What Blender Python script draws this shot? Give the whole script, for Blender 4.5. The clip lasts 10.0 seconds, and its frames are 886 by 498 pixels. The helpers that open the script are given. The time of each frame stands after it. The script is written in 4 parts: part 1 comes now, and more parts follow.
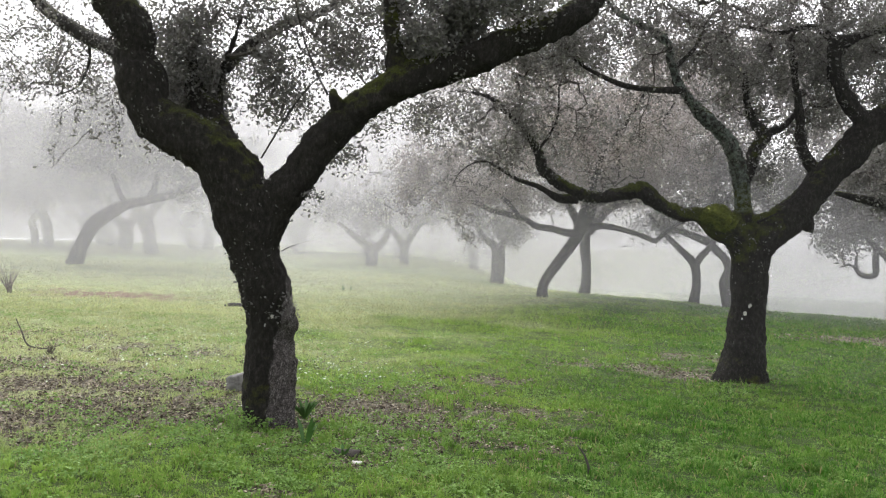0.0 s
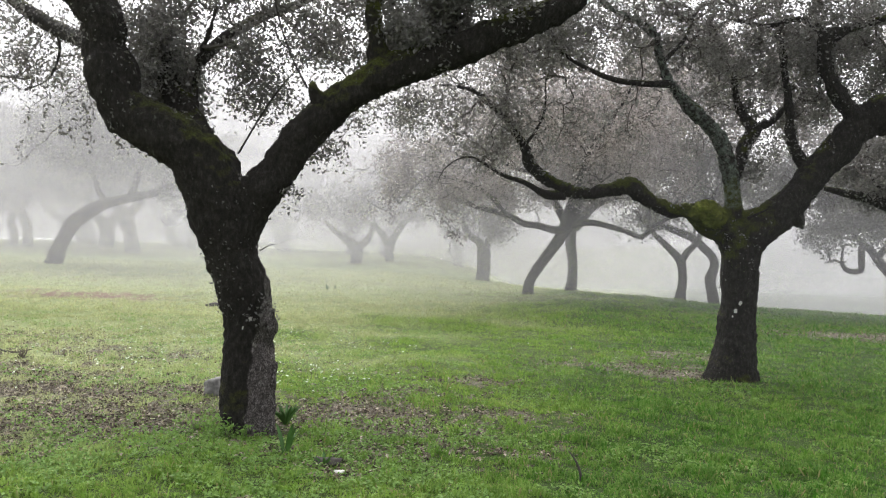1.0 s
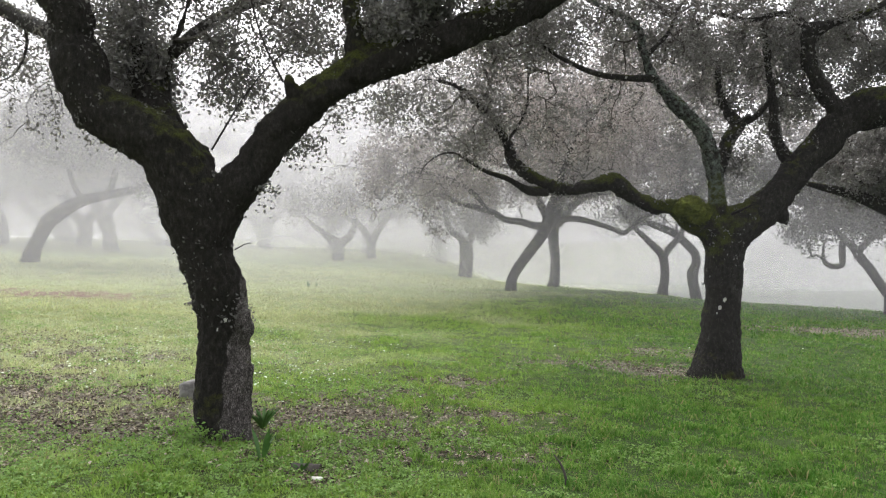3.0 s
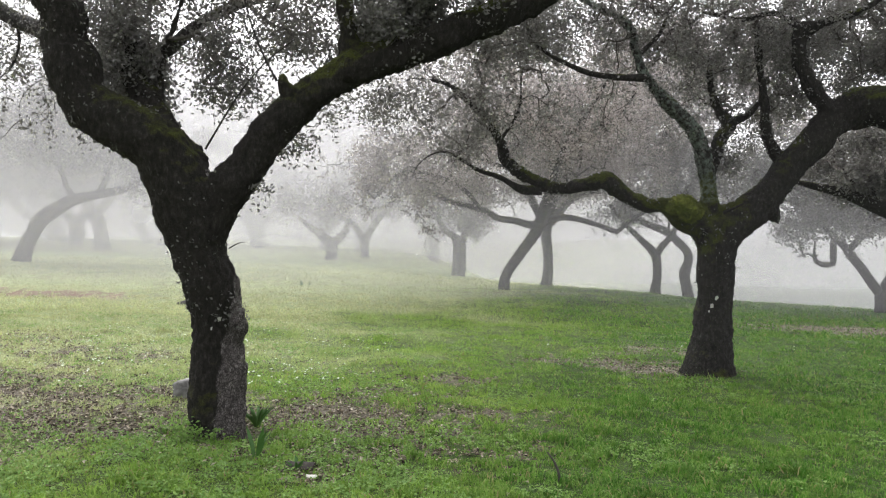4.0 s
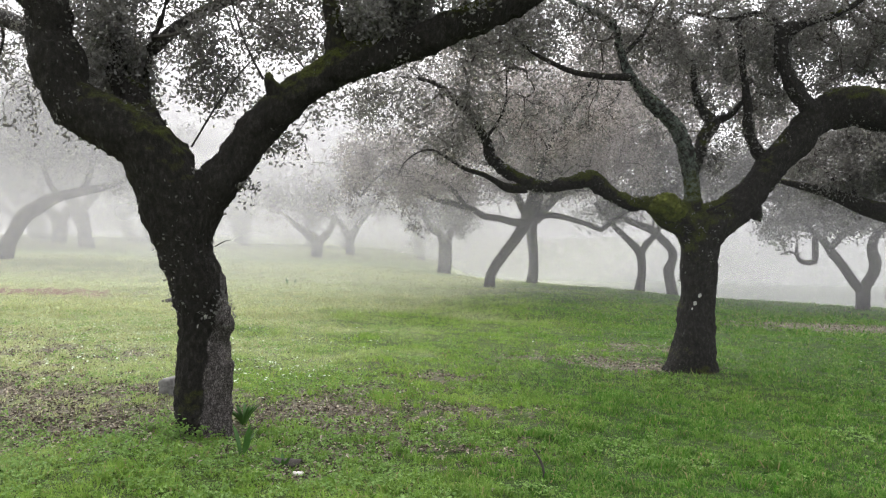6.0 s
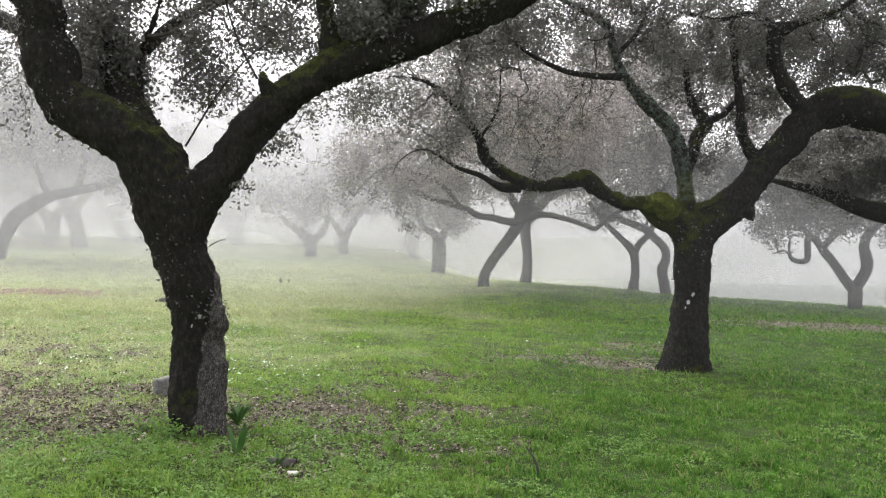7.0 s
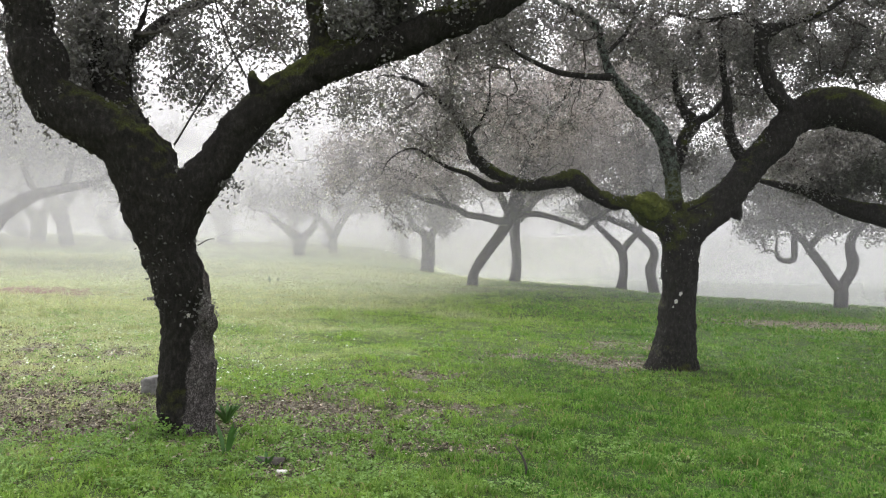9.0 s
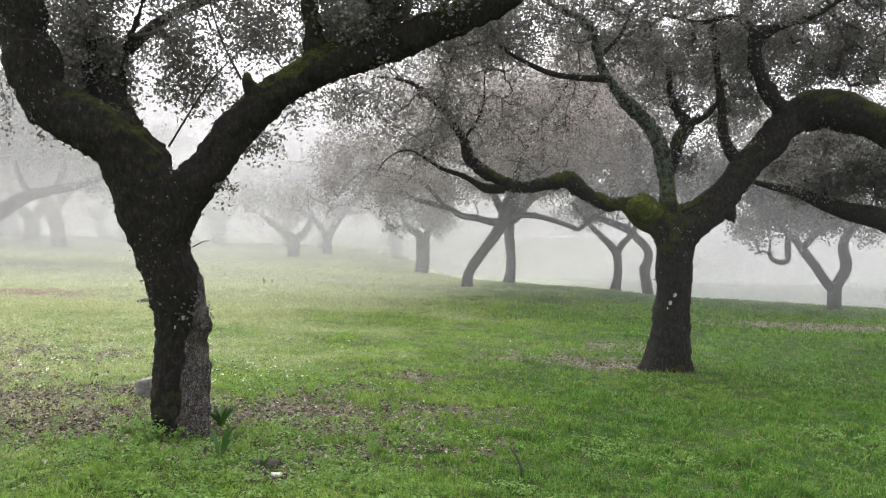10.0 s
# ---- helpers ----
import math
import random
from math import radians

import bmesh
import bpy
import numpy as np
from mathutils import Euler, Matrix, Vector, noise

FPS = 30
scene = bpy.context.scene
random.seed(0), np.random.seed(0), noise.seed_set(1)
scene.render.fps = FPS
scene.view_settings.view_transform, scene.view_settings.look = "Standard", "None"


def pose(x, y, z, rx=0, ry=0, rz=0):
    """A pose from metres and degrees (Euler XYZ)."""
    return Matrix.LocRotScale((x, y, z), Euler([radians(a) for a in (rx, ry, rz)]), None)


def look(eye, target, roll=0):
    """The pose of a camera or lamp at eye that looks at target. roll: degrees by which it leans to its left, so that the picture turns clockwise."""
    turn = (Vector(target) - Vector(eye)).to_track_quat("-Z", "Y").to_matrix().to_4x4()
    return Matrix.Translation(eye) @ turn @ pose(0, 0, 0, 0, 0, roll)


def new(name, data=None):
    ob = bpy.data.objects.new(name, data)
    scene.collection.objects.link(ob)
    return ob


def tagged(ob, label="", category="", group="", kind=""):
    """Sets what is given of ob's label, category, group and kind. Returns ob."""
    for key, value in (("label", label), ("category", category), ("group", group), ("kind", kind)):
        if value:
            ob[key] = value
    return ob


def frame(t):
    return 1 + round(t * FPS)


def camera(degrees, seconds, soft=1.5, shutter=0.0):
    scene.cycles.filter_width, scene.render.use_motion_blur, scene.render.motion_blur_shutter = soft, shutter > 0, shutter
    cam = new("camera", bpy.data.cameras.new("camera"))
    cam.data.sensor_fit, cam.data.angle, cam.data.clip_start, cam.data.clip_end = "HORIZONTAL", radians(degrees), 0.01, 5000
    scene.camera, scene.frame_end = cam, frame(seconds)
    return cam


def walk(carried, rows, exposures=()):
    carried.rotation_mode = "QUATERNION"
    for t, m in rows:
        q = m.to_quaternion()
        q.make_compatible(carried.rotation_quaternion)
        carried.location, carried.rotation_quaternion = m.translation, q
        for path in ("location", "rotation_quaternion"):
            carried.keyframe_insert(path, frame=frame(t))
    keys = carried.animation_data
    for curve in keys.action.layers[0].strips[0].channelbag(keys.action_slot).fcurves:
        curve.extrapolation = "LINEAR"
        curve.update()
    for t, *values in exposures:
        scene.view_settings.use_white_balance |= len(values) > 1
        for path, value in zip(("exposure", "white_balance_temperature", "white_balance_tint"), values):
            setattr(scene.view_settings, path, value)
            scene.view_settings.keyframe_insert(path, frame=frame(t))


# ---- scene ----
cam = camera(58.2, 10.0, soft=1.15)
PATH = [
    (0, (0.002, -0.047, 1.562), (0.0, 1.953, 1.555), 0.1),
    (0.5, (-0.036, 0.079, 1.573), (-0.021, 2.079, 1.563), -0.0),
    (1, (0.004, 0.194, 1.571), (0.039, 2.194, 1.557), -0.2),
    (1.5, (0.037, 0.309, 1.581), (0.086, 2.308, 1.563), -0.3),
    (2, (0.04, 0.345, 1.586), (0.099, 2.344, 1.566), -0.4),
    (2.5, (0.029, 0.365, 1.586), (0.098, 2.363, 1.564), -0.4),
    (4, (0.015, 0.337, 1.585), (0.111, 2.335, 1.558), -0.5),
    (4.5, (0.009, 0.33, 1.584), (0.114, 2.327, 1.556), -0.4),
    (5, (0.01, 0.32, 1.585), (0.124, 2.316, 1.555), -0.4),
    (5.5, (0.013, 0.307, 1.588), (0.136, 2.303, 1.556), -0.4),
    (7, (0.008, 0.286, 1.59), (0.155, 2.28, 1.555), -0.5),
    (7.5, (0.012, 0.284, 1.592), (0.166, 2.278, 1.556), -0.4),
    (8, (0.011, 0.278, 1.59), (0.172, 2.272, 1.553), -0.4),
    (8.5, (0.009, 0.274, 1.591), (0.176, 2.267, 1.554), -0.4),
    (9, (0.007, 0.269, 1.593), (0.181, 2.261, 1.555), -0.4),
    (9.5, (0.007, 0.265, 1.599), (0.188, 2.256, 1.561), -0.4),
    (10, (0.002, 0.268, 1.602), (0.19, 2.259, 1.566), -0.4),
]
walk(cam, [(t, look(eye, target, roll)) for t, eye, target, roll in PATH], [(0, 3.14, 6350, 11), (5, 3.18, 6350, 11), (9, 3.24, 6350, 11)])

# ---- light: a low sun behind thin fog ----
SUN_AZ, SUN_EL = -7.0, 34.0
world = bpy.data.worlds.new("foggy_sky")
scene.world = world
world.use_nodes = True
wn = world.node_tree.nodes
wl = world.node_tree.links
sky = wn.new("ShaderNodeTexSky")
sky.sky_type = "NISHITA"
sky.sun_disc = False
sky.sun_elevation, sky.sun_rotation = radians(SUN_EL), radians(SUN_AZ)
sky.air_density, sky.dust_density, sky.ozone_density = 1.0, 2.0, 1.0
pale = wn.new("ShaderNodeHueSaturation")
pale.inputs["Saturation"].default_value = 0.065
wl.new(sky.outputs[0], pale.inputs["Color"])
even = wn.new("ShaderNodeGamma")
even.inputs["Gamma"].default_value = 0.70
wl.new(pale.outputs[0], even.inputs["Color"])
wl.new(even.outputs[0], wn["Background"].inputs[0])
wn["Background"].inputs[1].default_value = 0.065

sun = new("sun", bpy.data.lights.new("sun", "SUN"))
sun.data.energy, sun.data.angle, sun.data.color = 1.6, radians(110), (1.0, 0.98, 0.96)
a, e = radians(SUN_AZ), radians(SUN_EL)
sun.matrix_world = look((0, 0, 0), (-math.sin(a) * math.cos(e), -math.cos(a) * math.cos(e), -math.sin(e)))
sun.location = (0, 0, 40)

# ---- materials ----


class Mat:
    """A node material with short ways to wire it."""

    def __init__(self, name):
        self.m = bpy.data.materials.new(name)
        self.m.use_nodes = True
        self.n, self.l = self.m.node_tree.nodes, self.m.node_tree.links
        self.b = self.n["Principled BSDF"]
        self.out = self.n["Material Output"]

    def node(self, kind, props=(), **ins):
        nd = self.n.new("ShaderNode" + kind)
        for key, value in props:
            setattr(nd, key, value)
        for key, value in ins.items():
            self.plug(nd.inputs[int(key[1:]) if key[0] == "i" and key[1:].isdigit() else key.replace("_", " ")], value)
        return nd

    def plug(self, socket, value):
        if isinstance(value, bpy.types.NodeSocket):
            self.l.new(value, socket)
        elif isinstance(value, bpy.types.Node):
            self.l.new(value.outputs[0], socket)
        else:
            socket.default_value = value

    def pos(self, sx=1, sy=1, sz=1):
        g = self.node("NewGeometry")
        return self.node("Mapping", i0=g.outputs["Position"], i3=(sx, sy, sz))

    def noise(self, scale, detail=4.0, rough=0.6, vec=None):
        return self.node("TexNoise", i0=vec or self.pos(), Scale=scale, Detail=detail, Roughness=rough).outputs[0]

    def ramp(self, value, *stops):
        r = self.node("ValToRGB", i0=value)
        el = r.color_ramp.elements
        while len(el) < len(stops):
            el.new(0.5)
        for item, (p, c) in zip(el, stops):
            item.position, item.color = p, (*c, 1) if len(c) == 3 else c
        return r.outputs[0]

    def level(self, value, lo, hi):
        return self.node("MapRange", i0=value, i1=lo, i2=hi, i3=0.0, i4=1.0).outputs[0]

    def math(self, op, x, y):
        return self.node("Math", (("operation", op),), i0=x, i1=y).outputs[0]

    def mix(self, fac, x, y):
        nd = self.node("Mix", (("data_type", "RGBA"),), i0=fac)
        self.plug(nd.inputs[6], (*x, 1) if isinstance(x, tuple) else x)
        self.plug(nd.inputs[7], (*y, 1) if isinstance(y, tuple) else y)
        return nd.outputs[2]

    def attr(self, name):
        return self.node("Attribute", (("attribute_name", name),)).outputs[2]

    def bump(self, height, strength, distance):
        self.plug(self.b.inputs["Normal"], self.node("Bump", Strength=strength, Distance=distance, Height=height))

    def base(self, colour, rough=0.8, spec=0.3):
        self.plug(self.b.inputs["Base Color"], (*colour, 1) if isinstance(colour, tuple) else colour)
        self.plug(self.b.inputs["Roughness"], rough)
        self.b.inputs["Specular IOR Level"].default_value = spec
        return self


def bark_material():
    k = Mat("oak_bark")
    stretched = k.pos(1, 1, 0.45)
    warp = k.node("TexNoise", i0=k.pos(1, 1, 0.6), Scale=26.0, Detail=3.0)
    bent = k.node("VectorMath", (("operation", "MULTIPLY_ADD"),), i0=warp.outputs[1], i1=(0.018, 0.018, 0.010), i2=stretched)
    plates = k.node("TexVoronoi", (("feature", "DISTANCE_TO_EDGE"),), i0=bent.outputs[0], Scale=84.0).outputs[0]
    cracks = k.level(plates, -0.02, 0.22)
    grain = k.noise(30.0, 7, 0.7, k.pos(1, 1, 0.6))
    broad = k.noise(2.2, 4)
    col = k.ramp(grain, (0.3, (0.013, 0.0118, 0.010)), (0.55, (0.031, 0.028, 0.0245)), (0.8, (0.085, 0.078, 0.069)))
    bare = k.ramp(grain, (0.28, (0.055, 0.048, 0.046)), (0.5, (0.145, 0.128, 0.123)), (0.74, (0.34, 0.315, 0.305)))
    bare = k.mix(cracks, (0.016, 0.014, 0.013), bare)
    ragged = k.math("ADD", k.attr("bare"), k.math("MULTIPLY", k.math("SUBTRACT", grain, 0.5), 1.1))
    col = k.mix(k.level(ragged, 0.4, 0.6), col, bare)
    up = k.node("SeparateXYZ", i0=k.node("NewGeometry").outputs["Normal"]).outputs[2]
    fuzz = k.noise(75.0, 3)
    mossy = k.math("ADD", k.math("ADD", up, k.attr("moss")), k.math("MULTIPLY", k.math("SUBTRACT", broad, 0.57), 3.6))
    moss = k.ramp(fuzz, (0.3, (0.02, 0.023, 0.006)), (0.7, (0.09, 0.102, 0.016)))
    mossfac = k.level(k.math("ADD", mossy, k.math("MULTIPLY", k.math("SUBTRACT", grain, 0.5), 1.2)), 0.5, 1.15)
    col = k.mix(mossfac, col, moss)
    # small crusts of pale lichen, in loose crowds
    dots = k.node("TexVoronoi", i0=bent.outputs[0], Scale=64.0)
    crowd = k.level(k.noise(3.4, 4, 0.6), 0.42, 0.66)
    chance = k.math("MULTIPLY", k.node("SeparateColor", i0=dots.outputs[1]).outputs[0], k.math("ADD", 0.62, k.math("MULTIPLY", crowd, 0.38)))
    crust = k.math("MULTIPLY", k.level(chance, 0.84, 0.88), k.level(k.math("ADD", dots.outputs[0], k.math("MULTIPLY", grain, 0.25)), 0.48, 0.36))
    crust = k.math("MULTIPLY", crust, k.math("SUBTRACT", 0.6, k.math("MULTIPLY", k.attr("bare"), 0.6)))
    col = k.mix(crust, col, (0.20, 0.205, 0.185))
    lichen = k.math("MULTIPLY", k.level(k.noise(11.0, 6, 0.75), 0.61, 0.66), k.level(k.noise(3.0, 2), 0.48, 0.62))
    col = k.mix(k.math("MULTIPLY", lichen, 0.45), col, (0.24, 0.25, 0.215))
    grey = k.math("MULTIPLY", k.attr("lichen"), k.level(k.noise(16.0, 6, 0.8), 0.44, 0.62))
    col = k.mix(grey, col, (0.165, 0.195, 0.165))
    chip = k.level(k.math("ADD", k.attr("pale"), k.math("MULTIPLY", k.math("SUBTRACT", k.noise(30.0, 5, 0.7), 0.5), 1.8)), 0.55, 0.65)
    col = k.mix(chip, col, (0.66, 0.64, 0.60))
    k.base(col, 0.9, 0.15)
    h = k.math("ADD", k.math("MULTIPLY", cracks, 0.6), k.math("MULTIPLY", grain, 0.9))
    k.bump(h, 1.0, 0.025)
    return k.m


def leaf_material(name, dark, light, glow, share, gloss=0.55, spec=0.5):
    """Thin leaves: a glossy upper face and some light through them."""
    k = Mat(name)
    rnd = k.node("NewGeometry").outputs["Random Per Island"]
    patch = k.noise(1.3, 2)
    col = k.mix(k.math("MULTIPLY", k.math("ADD", rnd, patch), 0.5), dark, light)
    k.base(col, gloss, spec)
    tr = k.node("BsdfTranslucent", Color=k.mix(rnd, glow, light))
    k.plug(k.out.inputs[0], k.node("MixShader", i0=share, i1=k.b.outputs[0], i2=tr))
    return k.m


def lush_to_misted(k):
    """Taller wet green towards the low side of the lawn; towards the far high side, dew and painted-in mist pale the
    turf.
    """
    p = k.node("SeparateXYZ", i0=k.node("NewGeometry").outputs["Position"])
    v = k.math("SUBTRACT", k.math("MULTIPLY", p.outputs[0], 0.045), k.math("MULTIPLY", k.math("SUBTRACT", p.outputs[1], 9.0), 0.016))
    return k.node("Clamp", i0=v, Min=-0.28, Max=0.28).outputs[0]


def grass_material(name, greens, share=0.5):
    k = Mat(name)
    rnd = k.node("NewGeometry").outputs["Random Per Island"]
    lush = lush_to_misted(k)
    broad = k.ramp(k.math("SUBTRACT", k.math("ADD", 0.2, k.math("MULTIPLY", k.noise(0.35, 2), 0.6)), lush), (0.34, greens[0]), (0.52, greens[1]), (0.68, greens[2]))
    dry = k.level(rnd, 0.93, 0.97)
    col = k.mix(k.math("MULTIPLY", rnd, 0.6), broad, greens[3])
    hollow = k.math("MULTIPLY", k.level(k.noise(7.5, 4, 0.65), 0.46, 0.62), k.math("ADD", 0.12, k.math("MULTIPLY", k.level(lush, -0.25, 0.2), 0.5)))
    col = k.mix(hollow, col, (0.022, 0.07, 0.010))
    col = k.mix(dry, col, (0.28, 0.25, 0.12))
    k.base(col, 0.6, 0.15)
    tr = k.node("BsdfTranslucent", Color=col)
    k.plug(k.out.inputs[0], k.node("MixShader", i0=share, i1=k.b.outputs[0], i2=tr))
    return k.m


def ground_material():
    k = Mat("meadow_ground")
    fine, mid, broad = k.noise(38.0, 6, 0.7), k.noise(4.0, 5, 0.65), k.math("SUBTRACT", k.math("ADD", 0.2, k.math("MULTIPLY", k.noise(0.35, 2), 0.6)), lush_to_misted(k))
    # The palest stop paints the mist's whitening into the far ground.
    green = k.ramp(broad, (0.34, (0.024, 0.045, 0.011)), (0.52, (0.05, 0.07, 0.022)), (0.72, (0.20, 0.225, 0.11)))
    green = k.mix(k.math("MULTIPLY", k.level(fine, 0.4, 0.75), 0.6), green, (0.10, 0.13, 0.045))
    soil = k.ramp(fine, (0.3, (0.034, 0.030, 0.023)), (0.5, (0.12, 0.105, 0.083)), (0.72, (0.32, 0.285, 0.235)))
    red = k.level(k.node("SeparateXYZ", i0=k.node("NewGeometry").outputs["Position"]).outputs[0], -5.0, -6.5)
    soil = k.mix(k.math("MULTIPLY", red, 0.6), soil, (0.17, 0.098, 0.072))
    fac = k.math("ADD", k.attr("litter"), k.math("MULTIPLY", k.math("SUBTRACT", mid, 0.5), 1.6))
    k.base(k.mix(k.level(fac, 0.35, 0.75), green, soil), 0.95, 0.1)
    k.bump(fine, 0.6, 0.03)
    return k.m


def litter_material():
    """Dead oak leaves: most dark and wet, some mid brown, a few bleached."""
    k = Mat("fallen_leaf")
    rnd = k.node("NewGeometry").outputs["Random Per Island"]
    col = k.ramp(rnd, (0.0, (0.028, 0.022, 0.015)), (0.4, (0.10, 0.080, 0.056)), (0.75, (0.205, 0.17, 0.122)), (0.96, (0.38, 0.335, 0.26)))
    k.base(col, 0.8, 0.2)
    return k.m


def plain_material(name, lo, hi, scale, rough=0.85, bump=0.4, dist=0.01, spec=0.3):
    k = Mat(name)
    v = k.noise(scale, 6, 0.65)
    w = k.noise(scale * 0.2, 3)
    k.base(k.mix(k.level(k.math("ADD", k.math("MULTIPLY", v, 0.6), k.math("MULTIPLY", w, 0.4)), 0.3, 0.7), lo, hi), rough, spec)
    k.bump(v, bump, dist)
    return k.m


def mist_material():
    """Fine droplets: white, half of the light sent back and half sent on; thin by the sheet's density."""
    k = Mat("mist")
    wisps = k.level(k.noise(0.09, 3, 0.5, k.pos(1, 1, 2.2)), 0.25, 0.75)
    dens = k.math("MULTIPLY", k.attr("veil"), k.math("ADD", 0.75, k.math("MULTIPLY", wisps, 0.5)))
    white = (0.528, 0.518, 0.535, 1)
    half = k.node("MixShader", i0=0.5, i1=k.node("BsdfDiffuse", Color=white), i2=k.node("BsdfTranslucent", Color=white))
    k.plug(k.out.inputs[0], k.node("MixShader", i0=dens, i1=k.node("BsdfTransparent"), i2=half))
    return k.m


BARK = bark_material()
LEAF = leaf_material("oak_leaf", (0.042, 0.042, 0.036), (0.205, 0.197, 0.185), (0.13, 0.12, 0.10), 0.35, 0.32)
# Same oak leaf with the fog's pale brownish haze put into its colour.
HAZED_LEAF = leaf_material("hazed_oak_leaf", (0.045, 0.039, 0.034), (0.43, 0.385, 0.36), (0.24, 0.205, 0.18), 0.38, 0.4)
TWIG = plain_material("twig_bark", (0.035, 0.03, 0.027), (0.09, 0.08, 0.07), 30, 0.9)
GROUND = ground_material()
# Third green: far turf pale with dew, and with mist painted into the colour.
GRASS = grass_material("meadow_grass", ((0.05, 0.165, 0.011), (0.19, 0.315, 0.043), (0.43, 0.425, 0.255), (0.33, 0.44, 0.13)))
CLOVER = leaf_material("clover_leaf", (0.045, 0.12, 0.018), (0.24, 0.37, 0.10), (0.18, 0.30, 0.05), 0.3, 0.6, 0.2)
DEWY = leaf_material("dewy_leaf", (0.22, 0.30, 0.15), (0.64, 0.69, 0.58), (0.3, 0.4, 0.2), 0.25)
LITTER = litter_material()
MIST = mist_material()
STONE = plain_material("grey_stone", (0.07, 0.067, 0.064), (0.25, 0.24, 0.23), 24, 0.9, 0.6, 0.02)
MOSS = plain_material("bright_moss", (0.018, 0.022, 0.006), (0.16, 0.178, 0.034), 15, 1.0, 0.9, 0.02, 0.1)
BLADE = plain_material("strap_leaf", (0.03, 0.085, 0.018), (0.075, 0.16, 0.035), 14, 0.5, 0.2)
DRY = plain_material("dry_stem", (0.06, 0.05, 0.04), (0.20, 0.17, 0.14), 30, 0.9)
CHIP = plain_material("pale_wood", (0.55, 0.52, 0.47), (0.8, 0.78, 0.74), 25, 0.8)

# ---- mesh helpers ----


def mesh_of(name, verts, faces, mat, smooth=False):
    """A mesh from arrays of vertices and of faces with one number of corners."""
    me = bpy.data.meshes.new(name)
    v, f = np.asarray(verts, dtype=np.float32), np.asarray(faces, dtype=np.int32)
    n, c = f.shape
    me.vertices.add(len(v))
    me.vertices.foreach_set("co", v.ravel())
    me.loops.add(n * c)
    me.loops.foreach_set("vertex_index", f.ravel())
    me.polygons.add(n)
    me.polygons.foreach_set("loop_start", np.arange(0, n * c, c, dtype=np.int32))
    me.polygons.foreach_set("use_smooth", np.full(n, smooth))
    me.update(calc_edges=True)
    me.materials.append(mat)
    return me


def float_attribute(me, name, values):
    at = me.attributes.new(name, "FLOAT", "POINT")
    at.data.foreach_set("value", np.asarray(values, dtype=np.float32))


def part(name, me, parent, label=""):
    ob = new(name, me)
    ob.parent = parent
    return tagged(ob, label=label)


def smoothstep(lo, hi, v):
    t = np.clip((np.asarray(v, dtype=float) - lo) / (hi - lo), 0, 1)
    return t * t * (3 - 2 * t)


def wave_noise(x, y, scale, seed):
    """A cheap smooth noise about -1 to 1 from a few crossing waves."""
    r = np.random.RandomState(seed)
    out = 0
    for _ in range(7):
        a, f, p = r.uniform(0, 6.28), r.uniform(0.6, 1.7) / scale, r.uniform(0, 6.28)
        out = out + np.sin(x * math.cos(a) * f * 6.28 + y * math.sin(a) * f * 6.28 + p)
    return out / 3.0


def spline(pts, step):
    """Points and radii along a smooth curve through the given (x, y, z, r)."""
    p = np.array(pts, dtype=float)
    p = np.vstack([2 * p[0] - p[1], p, 2 * p[-1] - p[-2]])
    out = []
    for i in range(1, len(p) - 2):
        n = max(2, int(np.linalg.norm(p[i + 1, :3] - p[i, :3]) / step))
        for t in np.arange(n) / n:
            c = 0.5 * (2 * p[i] + (p[i + 1] - p[i - 1]) * t + (2 * p[i - 1] - 5 * p[i] + 4 * p[i + 1] - p[i + 2]) * t ** 2
                       + (3 * p[i] - p[i - 1] - 3 * p[i + 1] + p[i + 2]) * t ** 3)
            out.append(c)
    out.append(p[-2])
    out = np.array(out)
    out[:, 3] = np.maximum(out[:, 3], 0.002)
    return out


def tube(curve, sides, rough=0.0, seed=0):
    """Vertices and triangles of a tapering limb along a curve, closed at both ends."""
    r = np.random.RandomState(seed)
    n = len(curve)
    tang = np.gradient(curve[:, :3], axis=0)
    tang /= np.linalg.norm(tang, axis=1)[:, None] + 1e-9
    side = np.cross(tang[0], (0.31, 0.87, 0.37))
    rings = []
    ph = r.uniform(0, 6.28, 4)
    along = np.concatenate([[0], np.cumsum(np.linalg.norm(np.diff(curve[:, :3], axis=0), axis=1))])
    for i in range(n):
        side = side - tang[i] * side.dot(tang[i])
        side /= np.linalg.norm(side)
        up = np.cross(tang[i], side)
        a = np.arange(sides) * 2 * np.pi / sides
        k = 1 + rough * (np.sin(2 * a + ph[0] + along[i] * 1.7) * 0.6 + np.sin(3 * a + ph[1] - along[i] * 2.9) * 0.5
                         + np.sin(along[i] * 5.1 + ph[2] + a) * 0.5 + np.sin(along[i] * 11 + ph[3] + 2 * a) * 0.3)
        rings.append(curve[i, :3] + (np.cos(a)[:, None] * side + np.sin(a)[:, None] * up) * (curve[i, 3] * k)[:, None])
    v = np.vstack(rings + [curve[:1, :3], curve[-1:, :3] + tang[-1:] * curve[-1, 3]])
    i, j = np.meshgrid(np.arange(n - 1), np.arange(sides), indexing="ij")
    a, b = (i * sides + j).ravel(), (i * sides + (j + 1) % sides).ravel()
    f = np.vstack([np.stack([a, b, b + sides], 1), np.stack([a, b + sides, a + sides], 1)])
    j = np.arange(sides)
    f = np.vstack([f, np.stack([np.full(sides, n * sides), (j + 1) % sides, j], 1),
                   np.stack([np.full(sides, n * sides + 1), (n - 1) * sides + j, (n - 1) * sides + (j + 1) % sides], 1)])
    return v, f


